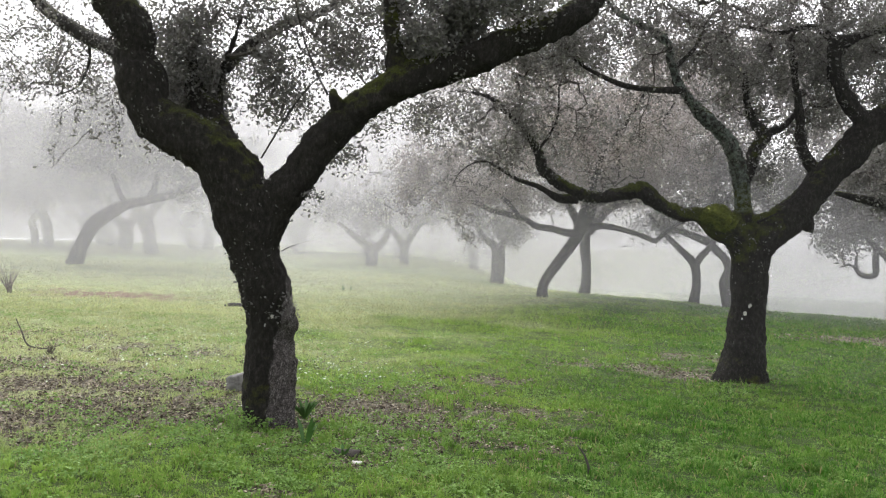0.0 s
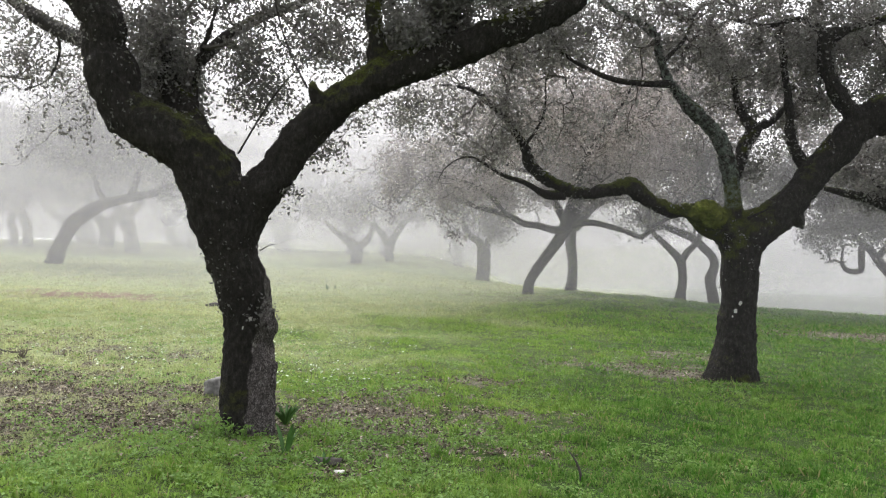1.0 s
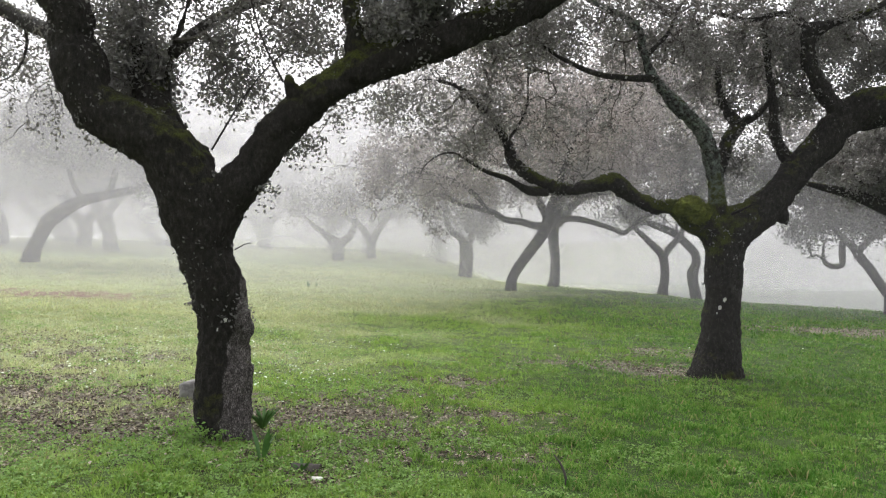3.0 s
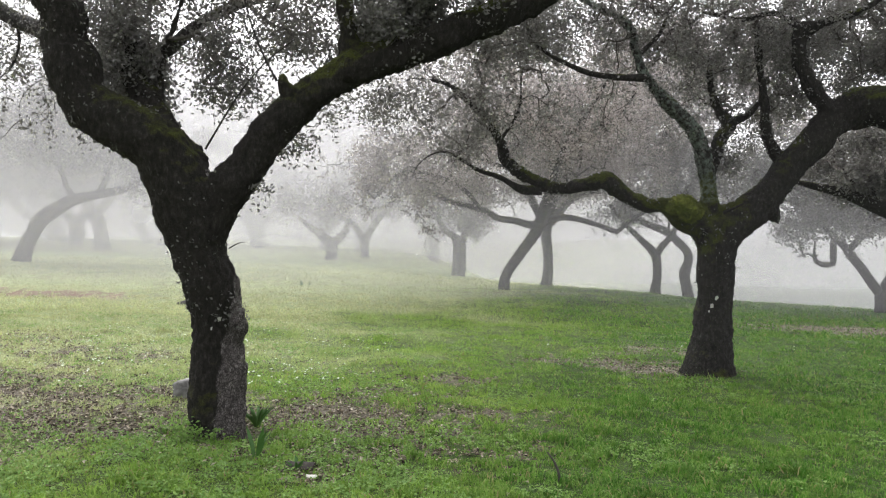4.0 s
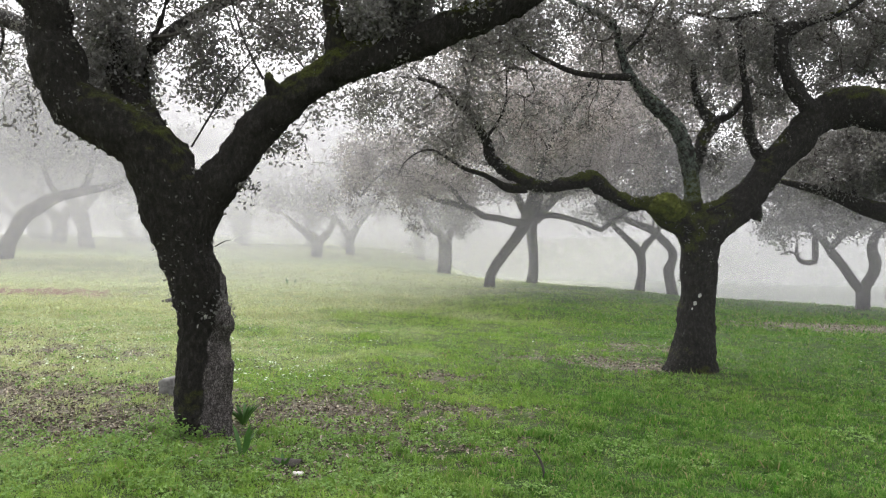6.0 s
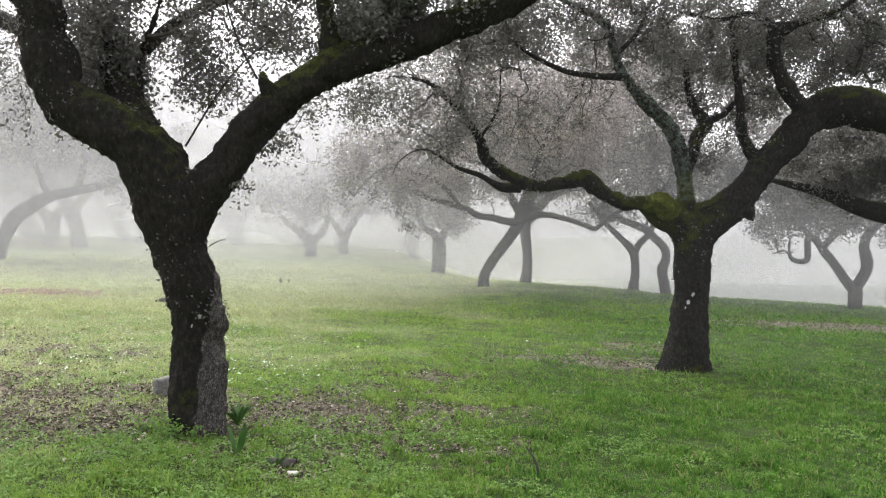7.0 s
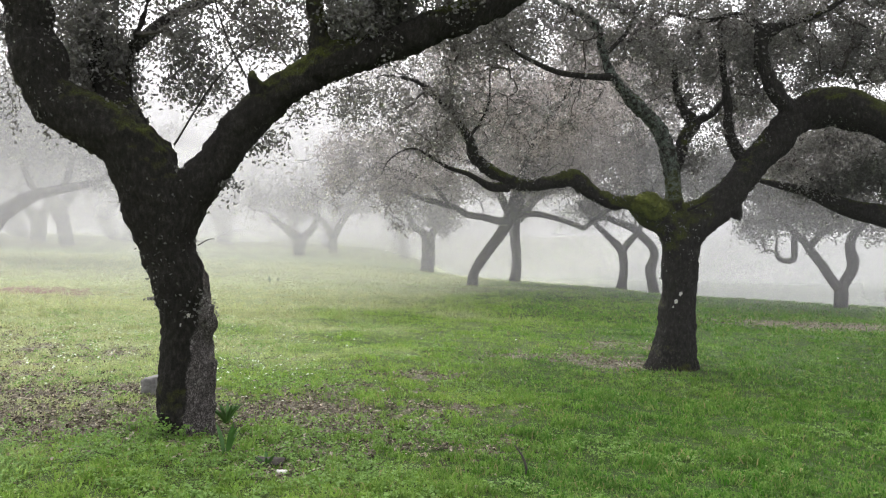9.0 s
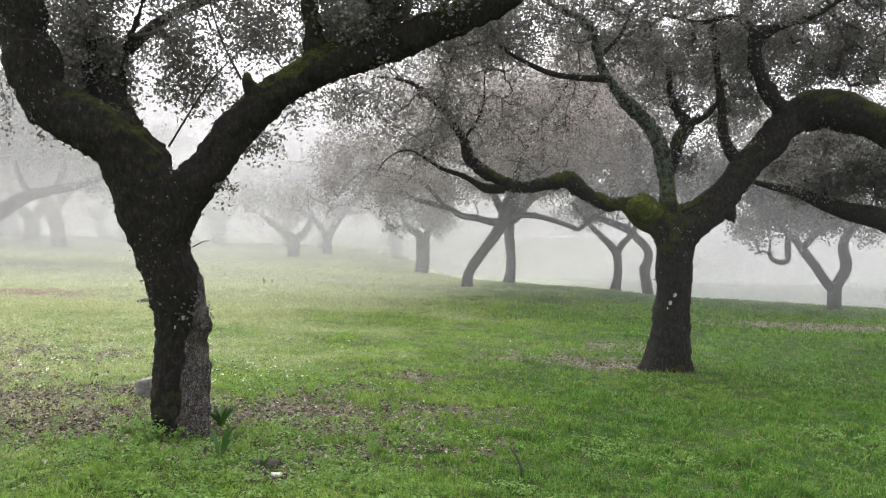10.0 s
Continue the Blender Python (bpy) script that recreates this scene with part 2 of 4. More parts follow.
def join(pieces):
    vs, fs, k = [], [], 0
    for v, f in pieces:
        vs.append(v)
        fs.append(np.asarray(f) + k)
        k += len(v)
    return np.vstack(vs), np.vstack(fs)


def leaves(centres, length, width, rng, flat=0.0, fold=0.25):
    """One folded leaf of two triangles at each centre, turned at random; flat: how far they lie level."""
    n = len(centres)
    d = rng.normal(size=(n, 3))
    d[:, 2] *= 1 - flat
    d /= np.linalg.norm(d, axis=1)[:, None]
    w = np.cross(d, rng.normal(size=(n, 3)) * (1 - flat) + np.array((0, 0, 1.0)) * flat * 3)
    w /= np.linalg.norm(w, axis=1)[:, None] + 1e-9
    up = np.cross(w, d)
    s = rng.uniform(0.65, 1.25, (n, 1))
    ln, wd = d * length * s, w * width * s
    v = np.stack([centres - ln * 0.5, centres + wd * 0.5 + up * width * fold * s, centres + ln * 0.5, centres - wd * 0.5 + up * width * fold * s], 1)
    k = np.arange(n)[:, None] * 4
    f = np.stack([k + (0, 1, 2), k + (0, 2, 3)], 1).reshape(-1, 3)
    return v.reshape(-1, 3), f


# ---- the ground: a lawn that falls to one side, with a crest and a misty hollow behind it ----
LITTER_SPOTS = ((-0.75, 7.45, 0.95, 0.7, 1.0), (-0.2, 6.9, 0.6, 0.4, 0.8), (-3.0, 6.9, 1.6, 0.8, 0.98), (-3.4, 7.9, 1.5, 0.7, 0.9),
                (-2.3, 8.15, 0.7, 0.45, 1.0), (-4.4, 8.7, 1.3, 0.8, 0.75), (-1.7, 6.8, 0.6, 0.5, 0.7), (3.3, 10.7, 0.9, 0.6, 0.95), (2.6, 11.1, 1.3, 0.6, 0.7), (3.8, 12.6, 0.8, 0.7, 0.6),
                (0.6, 9.35, 0.45, 0.35, 0.85), (-7.9, 18.9, 2.2, 1.4, 0.95), (9.8, 16.9, 2.8, 0.9, 1.0), (-3.5, 10.3, 0.9, 0.6, 0.6), (0.1, 6.2, 1.2, 0.5, 0.5),
                (-3.8, 6.3, 1.6, 0.7, 0.85), (-5.5, 11.5, 1.5, 1.3, 0.5), (0.6, 7.5, 0.9, 0.4, 0.6), (-0.3, 8.5, 0.6, 0.3, 0.6), (-4.2, 10.4, 0.9, 0.5, 0.6), (-1.1, 4.8, 0.16, 0.1, 0.9), (-0.65, 5.6, 0.3, 0.2, 0.9))


def litter(x, y):
    """How much bare soil and leaf litter shows, 0 to 1."""
    out = np.zeros(np.shape(x))
    for cx, cy, rx, ry, k in LITTER_SPOTS:
        out = np.maximum(out, k * np.exp(-((x - cx) / rx) ** 2 - ((y - cy) / ry) ** 2))
    worn = 0.75 * smoothstep(2.5, -1.0, x) * smoothstep(14, 8, y) * smoothstep(5.3, 6.3, y) + 0.08
    specks = wave_noise(x, y, 0.42, 8) + 0.9 * wave_noise(x, y, 0.17, 9) + 0.7 * wave_noise(x, y, 0.075, 10)
    out = np.maximum(out, 0.8 * worn * smoothstep(0.55, 1.35, specks + 0.5 * wave_noise(x, y, 1.9, 13)))
    return np.clip(1.05 * out + (0.20 * wave_noise(x, y, 0.8, 5) + 0.30 * wave_noise(x, y, 0.23, 6) + 0.25 * wave_noise(x, y, 0.11, 7)) * np.clip(out * 4, 0, 1), 0, 1)


def ground_z(x, y):
    x, y = np.asarray(x, dtype=float), np.asarray(y, dtype=float)
    z = -0.05 * 45 * np.tanh(x / 45)
    z = z + np.clip(0.018 * (y - 22), 0, 0.45) * (1 - smoothstep(-1.5, 3.0, x))
    z = z - 2.6 * smoothstep(28, 52, y + 0.5 * np.maximum(x - 3, 0)) * smoothstep(1.5, 9.0, x)
    z = z + 0.1 * smoothstep(14, 25, y) * smoothstep(2, 6, x) * (1 - smoothstep(7, 10.5, x))
    near = np.exp(-(y / 60) ** 2)
    return z + near * (0.022 * wave_noise(x, y, 2.6, 11) + 0.008 * wave_noise(x, y, 0.7, 12))


def build_ground():
    ys = np.concatenate([np.arange(-30, 3, 1.5), np.arange(3, 16, 0.1), np.arange(16, 40, 0.3), np.arange(40, 90, 2.0), np.geomspace(90, 1500, 16)])
    xs = np.concatenate([-np.geomspace(1500, 40, 16), np.arange(-38, -10, 1.0), np.arange(-10, 12, 0.12), np.arange(12, 38, 1.0), np.geomspace(40, 1500, 16)])
    x, y = np.meshgrid(xs, ys)
    v = np.stack([x, y, ground_z(x, y)], -1).reshape(-1, 3)
    i, j = np.meshgrid(np.arange(len(ys) - 1), np.arange(len(xs) - 1), indexing="ij")
    a = (i * len(xs) + j).ravel()
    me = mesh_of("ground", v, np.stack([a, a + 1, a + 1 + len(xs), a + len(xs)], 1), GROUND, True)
    float_attribute(me, "litter", litter(v[:, 0], v[:, 1]))
    tagged(new("ground", me), "sloping green meadow with patches of bare brown soil", "ground", kind="structure")


build_ground()

# ---- mist: thin drifting sheets across the grove, denser farther off and towards the low ground ----


def build_mist():
    pieces, density = [], []
    for y0, most, ramp_z, left, ph in ((9.3, 0.02, 0.7, 0.0, 3.3), (16.6, 0.28, 0.7, 0.55, 0.3), (20.5, 0.27, 0.6, 0.0, 1.9), (30.5, 0.31, 0.55, 0.1, 4.0), (39.5, 0.36, 0.7, 0.1, 2.2),
                                (53.0, 0.6, 0.7, 0.1, 5.1), (78.0, 0.93, 1.0, 0.0, 0.9)):
        xs, hs = np.linspace(-110, 110, 111), np.array([0, 0.1, 0.2, 0.35, 0.5, 0.7, 1, 1.5, 2, 3, 4, 6, 8, 11, 15, 20, 28, 40])
        x, h = np.meshgrid(xs, hs)
        y = y0 + 1.1 * np.sin(x * 0.23 + ph) + 0.5 * np.sin(x * 0.61 + 2 * ph) + 0.06 * h
        z = ground_z(x, y) - 0.05 + h
        d = most * smoothstep(0, ramp_z, h) * (1 - 0.7 * smoothstep(3 + 0.06 * y0, 9 + 0.16 * y0, h)) * (1 - smoothstep(25, 40, h))
        d = d * (1 - left * smoothstep(-5, 6, x))
        if y0 < 25:
            d = d * (1 - 0.55 * smoothstep(-1, 3, x) * smoothstep(1.8, 3.2, h))
        if y0 > 50:
            d = d * (1 - 0.35 * smoothstep(2, 12, x) * smoothstep(7, 3, h))
        i, j = np.meshgrid(np.arange(len(hs) - 1), np.arange(len(xs) - 1), indexing="ij")
        a = (i * len(xs) + j).ravel()
        pieces.append((np.stack([x, y, z], -1).reshape(-1, 3), np.stack([a, a + 1, a + 1 + len(xs), a + len(xs)], 1)))
        density.append(d.ravel())
    v, f = join(pieces)
    me = mesh_of("mist", v, f, MIST, True)
    float_attribute(me, "veil", np.concatenate(density))
    tagged(new("mist", me), "thin white morning mist drifting between the oaks", "mist", kind="stuff")


build_mist()

# ---- the oaks ----


class Oak:
    """A holm oak: boughs and branches along curves (x, y, z, radius), a crown of leaf sprays within lobes."""

    def __init__(self, label):
        self.label, self.boughs, self.branches, self.lobes, self.sprigs, self.tips = label, [], [], [], [], []

    def bough(self, *pts):
        self.boughs.append(pts)

    def branch(self, *pts):
        self.branches.append(pts)

    def lobe(self, x, y, z, rx, ry, rz, weight):
        self.lobes.append((x, y, z, rx, ry, rz, weight))

    def droop(self, x, y, z, length, thick, count, spread, seed):
        """Bare fine twigs that wander down and out round a place, forking on the way, with a few leaves left."""
        rng = np.random.RandomState(seed)
        for _ in range(count):
            start = np.array((x, y, z)) + rng.normal(size=3) * spread * (1.0, 0.6, 0.6)
            heads = [(start, np.array((rng.normal() * 0.8, rng.normal() * 0.5, rng.uniform(-1.0, 0.35))), length * rng.uniform(0.6, 1.2), thick, 0)]
            while heads:
                p, d, ln, r, level = heads.pop()
                line = [(*p, r)]
                for k in range(5):
                    d = d / np.linalg.norm(d) + rng.normal(size=3) * 0.33 + np.array((0, 0, -0.07))
                    p = p + d / np.linalg.norm(d) * ln / 5
                    line.append((*p, r * (1 - 0.16 * (k + 1))))
                    if level < 2 and rng.uniform() < 0.5:
                        heads.append((p, d + rng.normal(size=3) * 0.9, ln * rng.uniform(0.4, 0.65), r * 0.6, level + 1))
                    if level and rng.uniform() < 0.6:
                        self.tips.append(p + rng.normal(size=3) * 0.02)
                self.sprigs.append(tube(np.array(line), 3))

    def wood(self, voxel, seed, root):
        curves = [spline(b, 0.06 if voxel else 0.2) for b in self.boughs]
        if voxel:
            v, f = join([tube(c, 18, 0.07, seed * 10 + i) for i, c in enumerate(curves)])
            me = mesh_of("trunk", v, f, BARK)
            ob = new("trunk", me)
            mod = ob.modifiers.new("blend", "REMESH")
            mod.mode, mod.voxel_size, mod.use_smooth_shade = "VOXEL", voxel, True
            sm = ob.modifiers.new("ease", "SMOOTH")
            sm.factor, sm.iterations = 0.5, 5
            bpy.context.view_layer.update()
            done = bpy.data.meshes.new_from_object(ob.evaluated_get(bpy.context.evaluated_depsgraph_get()))
            bpy.data.objects.remove(ob)
            co = np.empty(len(done.vertices) * 3, dtype=np.float32)
            no = np.empty(len(done.vertices) * 3, dtype=np.float32)
            done.vertices.foreach_get("co", co)
            done.vertices.foreach_get("normal", no)
            co, no = co.reshape(-1, 3), no.reshape(-1, 3)
            bumps = np.array([noise.noise(Vector(p) * 9) * 0.022 + noise.noise(Vector((p[0] * 26, p[1] * 26, p[2] * 8))) * 0.016
                              + noise.noise(Vector(p) * 3.1) * 0.026 + abs(noise.noise(Vector(p) * 17 + Vector((7, 0, 0)))) * 0.02 - 0.005 for p in co])
            co = co + no * bumps[:, None]
            done.vertices.foreach_set("co", co.ravel())
            done.polygons.foreach_set("use_smooth", np.ones(len(done.polygons), dtype=bool))
            done.name = "trunk"
            done.materials.clear()
            done.materials.append(BARK)
            self.marks(done, co)
            part("trunk", done, root)
        else:
            for i, c in enumerate(curves):
                part("bough" if i else "trunk", mesh_of("bough" if i else "trunk", *tube(c, 12, 0.08, seed * 10 + i), BARK, True), root)
        thin = [spline(b, 0.08 if voxel else 0.25) for b in self.branches]
        for i, c in enumerate(thin):
            part("branch", mesh_of("branch", *tube(c, 8, 0.08, seed * 20 + i), BARK, True), root)
        return curves + thin

    def marks(self, me, co):
        pass

    def sprouts(self, curves, rng, root, leaf):
        """Small shoots and creeping leaves that cling to the boughs in patches."""
        pts = []
        for c in curves:
            c = c[c[:, 3] > 0.05]
            if len(c) < 4:
                continue
            n = int(len(c) * 44)
            at = c[rng.randint(0, len(c), n)]
            d = rng.normal(size=(n, 3))
            d /= np.linalg.norm(d, axis=1)[:, None]
            p = at[:, :3] + d * (at[:, 3:] * rng.uniform(0.92, 1.06, (n, 1)) + 0.012) + rng.normal(size=(n, 3)) * 0.008
            patch = np.array([noise.noise(Vector(q) * 2.3) + 0.5 * noise.noise(Vector(q) * 8) for q in p])
            pts.append(p[(patch > 0.12) & (p[:, 2] > 0.9)])
        v, f = leaves(np.vstack(pts), leaf * 0.75, leaf * 0.5, rng)
        tagged(part("sprout", mesh_of("sprout", v, f, LEAF), root), kind="stuff")

    def grow(self, leaf, density, voxel, seed, foliage=None):
        rng = np.random.RandomState(seed)
        root = tagged(new("holm_oak"), self.label, "tree", "holm oaks in the mist")
        bx, by, bz = self.boughs[0][0][:3]
        curves = self.wood(voxel, seed, root)
        nodes = np.vstack([c[len(c) // 3 if i == 0 else 0:, :3] for i, c in enumerate(curves)])
        cents, size = [], leaf * 3.2
        for x, y, z, rx, ry, rz, weight in self.lobes:
            want = int(weight * density * 3.14 * rx * rz * 2.6 / (26 * leaf * leaf * 0.3))
            p = rng.normal(size=(want * 6 + 30, 3))
            p = p / np.linalg.norm(p, axis=1)[:, None] * rng.uniform(0, 1, (len(p), 1)) ** 0.4
            p = p * (rx, ry, rz) + (x, y, z)
            q = p / (leaf * 9.0)
            gaps = np.array([noise.noise(Vector(k)) for k in q])
            p = p[gaps > 0.06][:want]
            cents.append(p)
        cents = np.vstack(cents)
        # twigs: every spray hangs on the nearest wood or spray already joined
        dist = np.array([np.min(np.sum((nodes - c) ** 2, 1)) for c in cents])
        order = np.argsort(dist)
        tree = np.zeros((len(nodes) + len(cents), 3))
        tree[:len(nodes)] = nodes
        k, twigs, above = len(nodes), [], np.full(len(nodes) + len(cents), -1)
        for i in order:
            c = cents[i]
            above[k] = np.argmin(np.sum((tree[:k] - c) ** 2, 1))
            tree[k] = c
            k += 1
        load = np.ones(k)
        for i in range(k - 1, len(nodes) - 1, -1):
            load[above[i]] += load[i] * (above[i] >= len(nodes))
        for i in range(len(nodes), k):
            near, c = tree[above[i]], tree[i]
            gap = np.linalg.norm(c - near)
            if gap < leaf * 45:
                mid = (near + c) / 2 + rng.normal(size=3) * gap * 0.16
                r0 = min(leaf * 0.05 * load[i] ** 0.5, leaf * 0.5)
                twigs.append(tube(np.array([(*near, r0 * 1.15), (*mid, r0), (*c, r0 * 0.75)]), 4 if r0 > leaf * 0.12 else 3))
        twigs += self.sprigs
        per = 26
        along = rng.normal(size=(len(cents), 1, 3))
        along /= np.linalg.norm(along, axis=2, keepdims=True)
        pts = cents[:, None, :] + along * rng.normal(size=(len(cents), per, 1)) * size * 0.9 + rng.normal(size=(len(cents), per, 3)) * size * 0.42
        pts = np.vstack([pts.reshape(-1, 3)] + ([np.array(self.tips)] if self.tips else []))
        v, f = leaves(pts, leaf, leaf * 0.62, rng)
        tagged(part("crown", mesh_of("crown", v, f, foliage or LEAF), root), kind="stuff")
        if voxel:
            self.sprouts(curves, rng, root, leaf)
        if twigs:
            tagged(part("twig", mesh_of("twig", *join(twigs), TWIG), root), kind="stuff")
        return root


def pale_spots(co, spots):
    """Patches of white crust on the bark: 1 within each (x, y, z, radius)."""
    out = np.zeros(len(co))
    for x, y, z, r in spots:
        d = np.sqrt(((co[:, 0] - x) / 0.8) ** 2 + ((co[:, 1] - y) / 3) ** 2 + (co[:, 2] - z) ** 2)
        out = np.maximum(out, 1 - smoothstep(r * 0.7, r * 1.3, d))
    return out


class BareOak(Oak):
    """An oak whose lower trunk has lost its moss on one side."""

    def marks(self, me, co):
        x, y, z = co[:, 0], co[:, 1], co[:, 2]
        edge = -1.42 + 0.015 * np.sin(z * 9.0) + 0.012 * np.sin(z * 23.0) - 0.04 * smoothstep(0.55, 0.0, z) + 0.10 * smoothstep(0.75, 1.15, z)
        bare = smoothstep(edge - 0.05, edge + 0.05, x) * (1 - smoothstep(1.2, 1.45, z))
        float_attribute(me, "bare", bare)
        lush = np.exp(-((x + 0.65) / 0.45) ** 2) + 0.3 * np.exp(-((x + 1.75) / 0.35) ** 2) * smoothstep(1.8, 2.2, z) + 0.8 * np.exp(-((x - 0.95) / 0.35) ** 2)
        float_attribute(me, "moss", 0.55 * lush * smoothstep(1.6, 2.0, z) + 0.35 * smoothstep(0.75, 0.2, z) * (1 - bare))
        float_attribute(me, "pale", pale_spots(co, ((-1.430, 6.52, 0.970, 0.034), (-1.480, 6.52, 0.900, 0.022))))


class LichenOak(Oak):
    """An oak with grey lichen on its middle bough and thick moss where the boughs part."""

    def marks(self, me, co):
        x, y, z = co[:, 0], co[:, 1], co[:, 2]
        mid = self.boughs[2]
        d = np.min([np.sqrt((x - p[0]) ** 2 + (y - p[1]) ** 2 + (z - p[2]) ** 2) for p in spline(mid, 0.15)[3:]], axis=0)
        float_attribute(me, "lichen", 1 - smoothstep(0.14, 0.2, d))
        cx, cy, cz = self.boughs[1][2][:3]
        k = np.sqrt((x - cx) ** 2 + (y - cy) ** 2 + (z - cz) ** 2)
        float_attribute(me, "moss", 1.5 * (1 - smoothstep(0.2, 0.95, k)) + 0.2 + 0.55 * smoothstep(5.5, 5.8, x) * (z > 2) + 0.35 * smoothstep(3.3, 2.9, x) * (z < 2.6))
        float_attribute(me, "pale", pale_spots(co, ((3.90, 10.2, 0.70, 0.034), (3.95, 10.2, 0.80, 0.036), (3.86, 10.2, 0.63, 0.022))))


tree = BareOak("rugged holm oak with a dark forked trunk and bare grey bark")
tree.bough((-1.47, 6.65, -0.15, 0.270), (-1.48, 6.67, 0.05, 0.216), (-1.48, 6.70, 0.29, 0.209), (-1.48, 6.75, 0.53, 0.201), (-1.48, 6.75, 0.77, 0.194), (-1.49, 6.75, 0.99, 0.199), (-1.55, 6.75, 1.25, 0.204), (-1.62, 6.75, 1.49, 0.209), (-1.66, 6.75, 1.71, 0.248), (-1.72, 6.75, 1.93, 0.252), (-1.88, 6.75, 2.26, 0.238), (-2.13, 6.75, 2.47, 0.211), (-2.39, 6.75, 2.60, 0.206), (-2.53, 6.75, 2.78, 0.193), (-2.58, 6.75, 2.99, 0.193), (-2.66, 6.76, 3.18, 0.159), (-2.66, 6.76, 3.37, 0.170), (-2.72, 6.76, 3.52, 0.175), (-2.80, 6.76, 3.66, 0.179), (-2.88, 6.66, 3.96, 0.177), (-2.98, 6.56, 4.40, 0.151))
tree.bough((-1.62, 6.75, 1.64, 0.193), (-1.53, 6.75, 1.85, 0.201), (-1.32, 6.75, 2.07, 0.165), (-1.20, 6.75, 2.22, 0.154), (-1.03, 6.75, 2.45, 0.154), (-0.81, 6.76, 2.68, 0.149), (-0.58, 6.76, 2.84, 0.147), (-0.32, 6.76, 2.96, 0.147), (0.02, 6.86, 3.09, 0.138), (0.32, 6.86, 3.21, 0.133), (0.72, 6.96, 3.41, 0.127), (1.00, 7.06, 3.54, 0.124), (1.25, 7.16, 3.69, 0.117), (1.46, 7.26, 3.93, 0.108), (1.99, 7.46, 4.37, 0.085))
tree.bough((-1.89, 6.85, 2.03, 0.186), (-1.74, 6.90, 2.23, 0.169), (-1.87, 7.00, 2.40, 0.104), (-1.98, 7.10, 2.58, 0.067), (-2.02, 7.16, 2.82, 0.039), (-2.01, 7.26, 3.20, 0.029), (-1.90, 7.36, 3.64, 0.025), (-1.79, 7.46, 4.20, 0.020))
tree.bough((-2.45, 6.67, 2.66, 0.118), (-2.51, 6.65, 2.57, 0.090), (-2.48, 6.67, 2.51, 0.072))
tree.bough((-1.38, 6.67, 0.68, 0.103), (-1.37, 6.60, 0.36, 0.118), (-1.37, 6.55, 0.16, 0.128), (-1.37, 6.50, 0.03, 0.137), (-1.36, 6.47, -0.13, 0.164))
tree.bough((-0.89, 6.66, 2.75, 0.064), (-0.92, 6.64, 2.82, 0.054), (-0.94, 6.63, 2.86, 0.041))
tree.bough((-0.39, 6.81, 3.05, 0.106), (-0.42, 6.76, 3.22, 0.076), (-0.44, 6.76, 3.45, 0.068), (-0.43, 6.76, 3.81, 0.067), (-0.32, 6.66, 4.25, 0.059))
tree.bough((-1.34, 6.67, 0.79, 0.071), (-1.31, 6.65, 0.90, 0.096), (-1.32, 6.65, 0.98, 0.086), (-1.36, 6.67, 1.11, 0.066))
tree.bough((-1.35, 6.63, 0.35, 0.083), (-1.32, 6.63, 0.48, 0.098), (-1.32, 6.63, 0.59, 0.102), (-1.36, 6.65, 0.72, 0.074))
tree.branch((-2.81, 7.16, 3.25, 0.072), (-3.27, 7.76, 3.50, 0.075), (-3.67, 8.16, 3.71, 0.076), (-3.97, 8.36, 3.89, 0.072), (-4.26, 8.56, 4.08, 0.064), (-4.54, 8.76, 4.31, 0.056), (-5.02, 8.96, 4.72, 0.038))
tree.branch((-2.00, 7.26, 3.20, 0.057), (-1.86, 7.76, 3.56, 0.055), (-1.61, 8.16, 3.85, 0.052), (-1.32, 8.56, 4.09, 0.043), (-0.93, 8.96, 4.47, 0.032))
tree.branch((-3.70, 8.16, 3.74, 0.017), (-3.69, 8.26, 3.54, 0.014), (-3.85, 8.36, 3.26, 0.010), (-4.14, 8.45, 3.16, 0.006))
tree.branch((-1.56, 6.75, 2.31, 0.009), (-1.31, 6.76, 2.72, 0.008), (-1.09, 6.76, 2.99, 0.006), (-0.85, 6.76, 3.18, 0.004))
tree.branch((-0.99, 6.76, 2.85, 0.010), (-1.11, 6.76, 3.09, 0.008), (-1.21, 6.76, 3.38, 0.007), (-1.28, 6.76, 3.71, 0.007))
tree.branch((-1.34, 6.55, 1.52, 0.005), (-1.26, 6.50, 1.56, 0.004), (-1.20, 6.45, 1.57, 0.003))
tree.lobe(-2.37, 7.36, 3.22, 0.45, 0.60, 0.55, 1.60)
tree.lobe(-1.92, 7.56, 3.53, 0.54, 0.60, 0.49, 0.55)
tree.lobe(-1.62, 7.66, 3.12, 0.46, 0.50, 0.38, 0.60)
tree.lobe(-0.97, 7.76, 3.70, 0.61, 0.70, 0.33, 0.80)
tree.lobe(-0.03, 6.96, 3.60, 0.55, 0.50, 0.22, 1.80)
tree.lobe(-0.15, 6.86, 3.39, 0.32, 0.35, 0.20, 2.20)
tree.lobe(0.29, 6.86, 3.49, 0.34, 0.35, 0.19, 2.00)
tree.lobe(0.52, 6.96, 3.66, 0.50, 0.50, 0.22, 2.20)
tree.lobe(-2.66, 7.36, 4.16, 1.05, 1.20, 0.47, 0.50)
tree.lobe(-0.87, 7.36, 4.32, 1.37, 1.40, 0.47, 0.55)
tree.lobe(0.89, 7.16, 4.25, 0.92, 1.20, 0.36, 0.90)
tree.lobe(-4.08, 8.46, 3.52, 0.66, 0.70, 0.45, 0.34)
tree.lobe(-4.43, 8.56, 4.03, 0.67, 0.70, 0.31, 0.28)
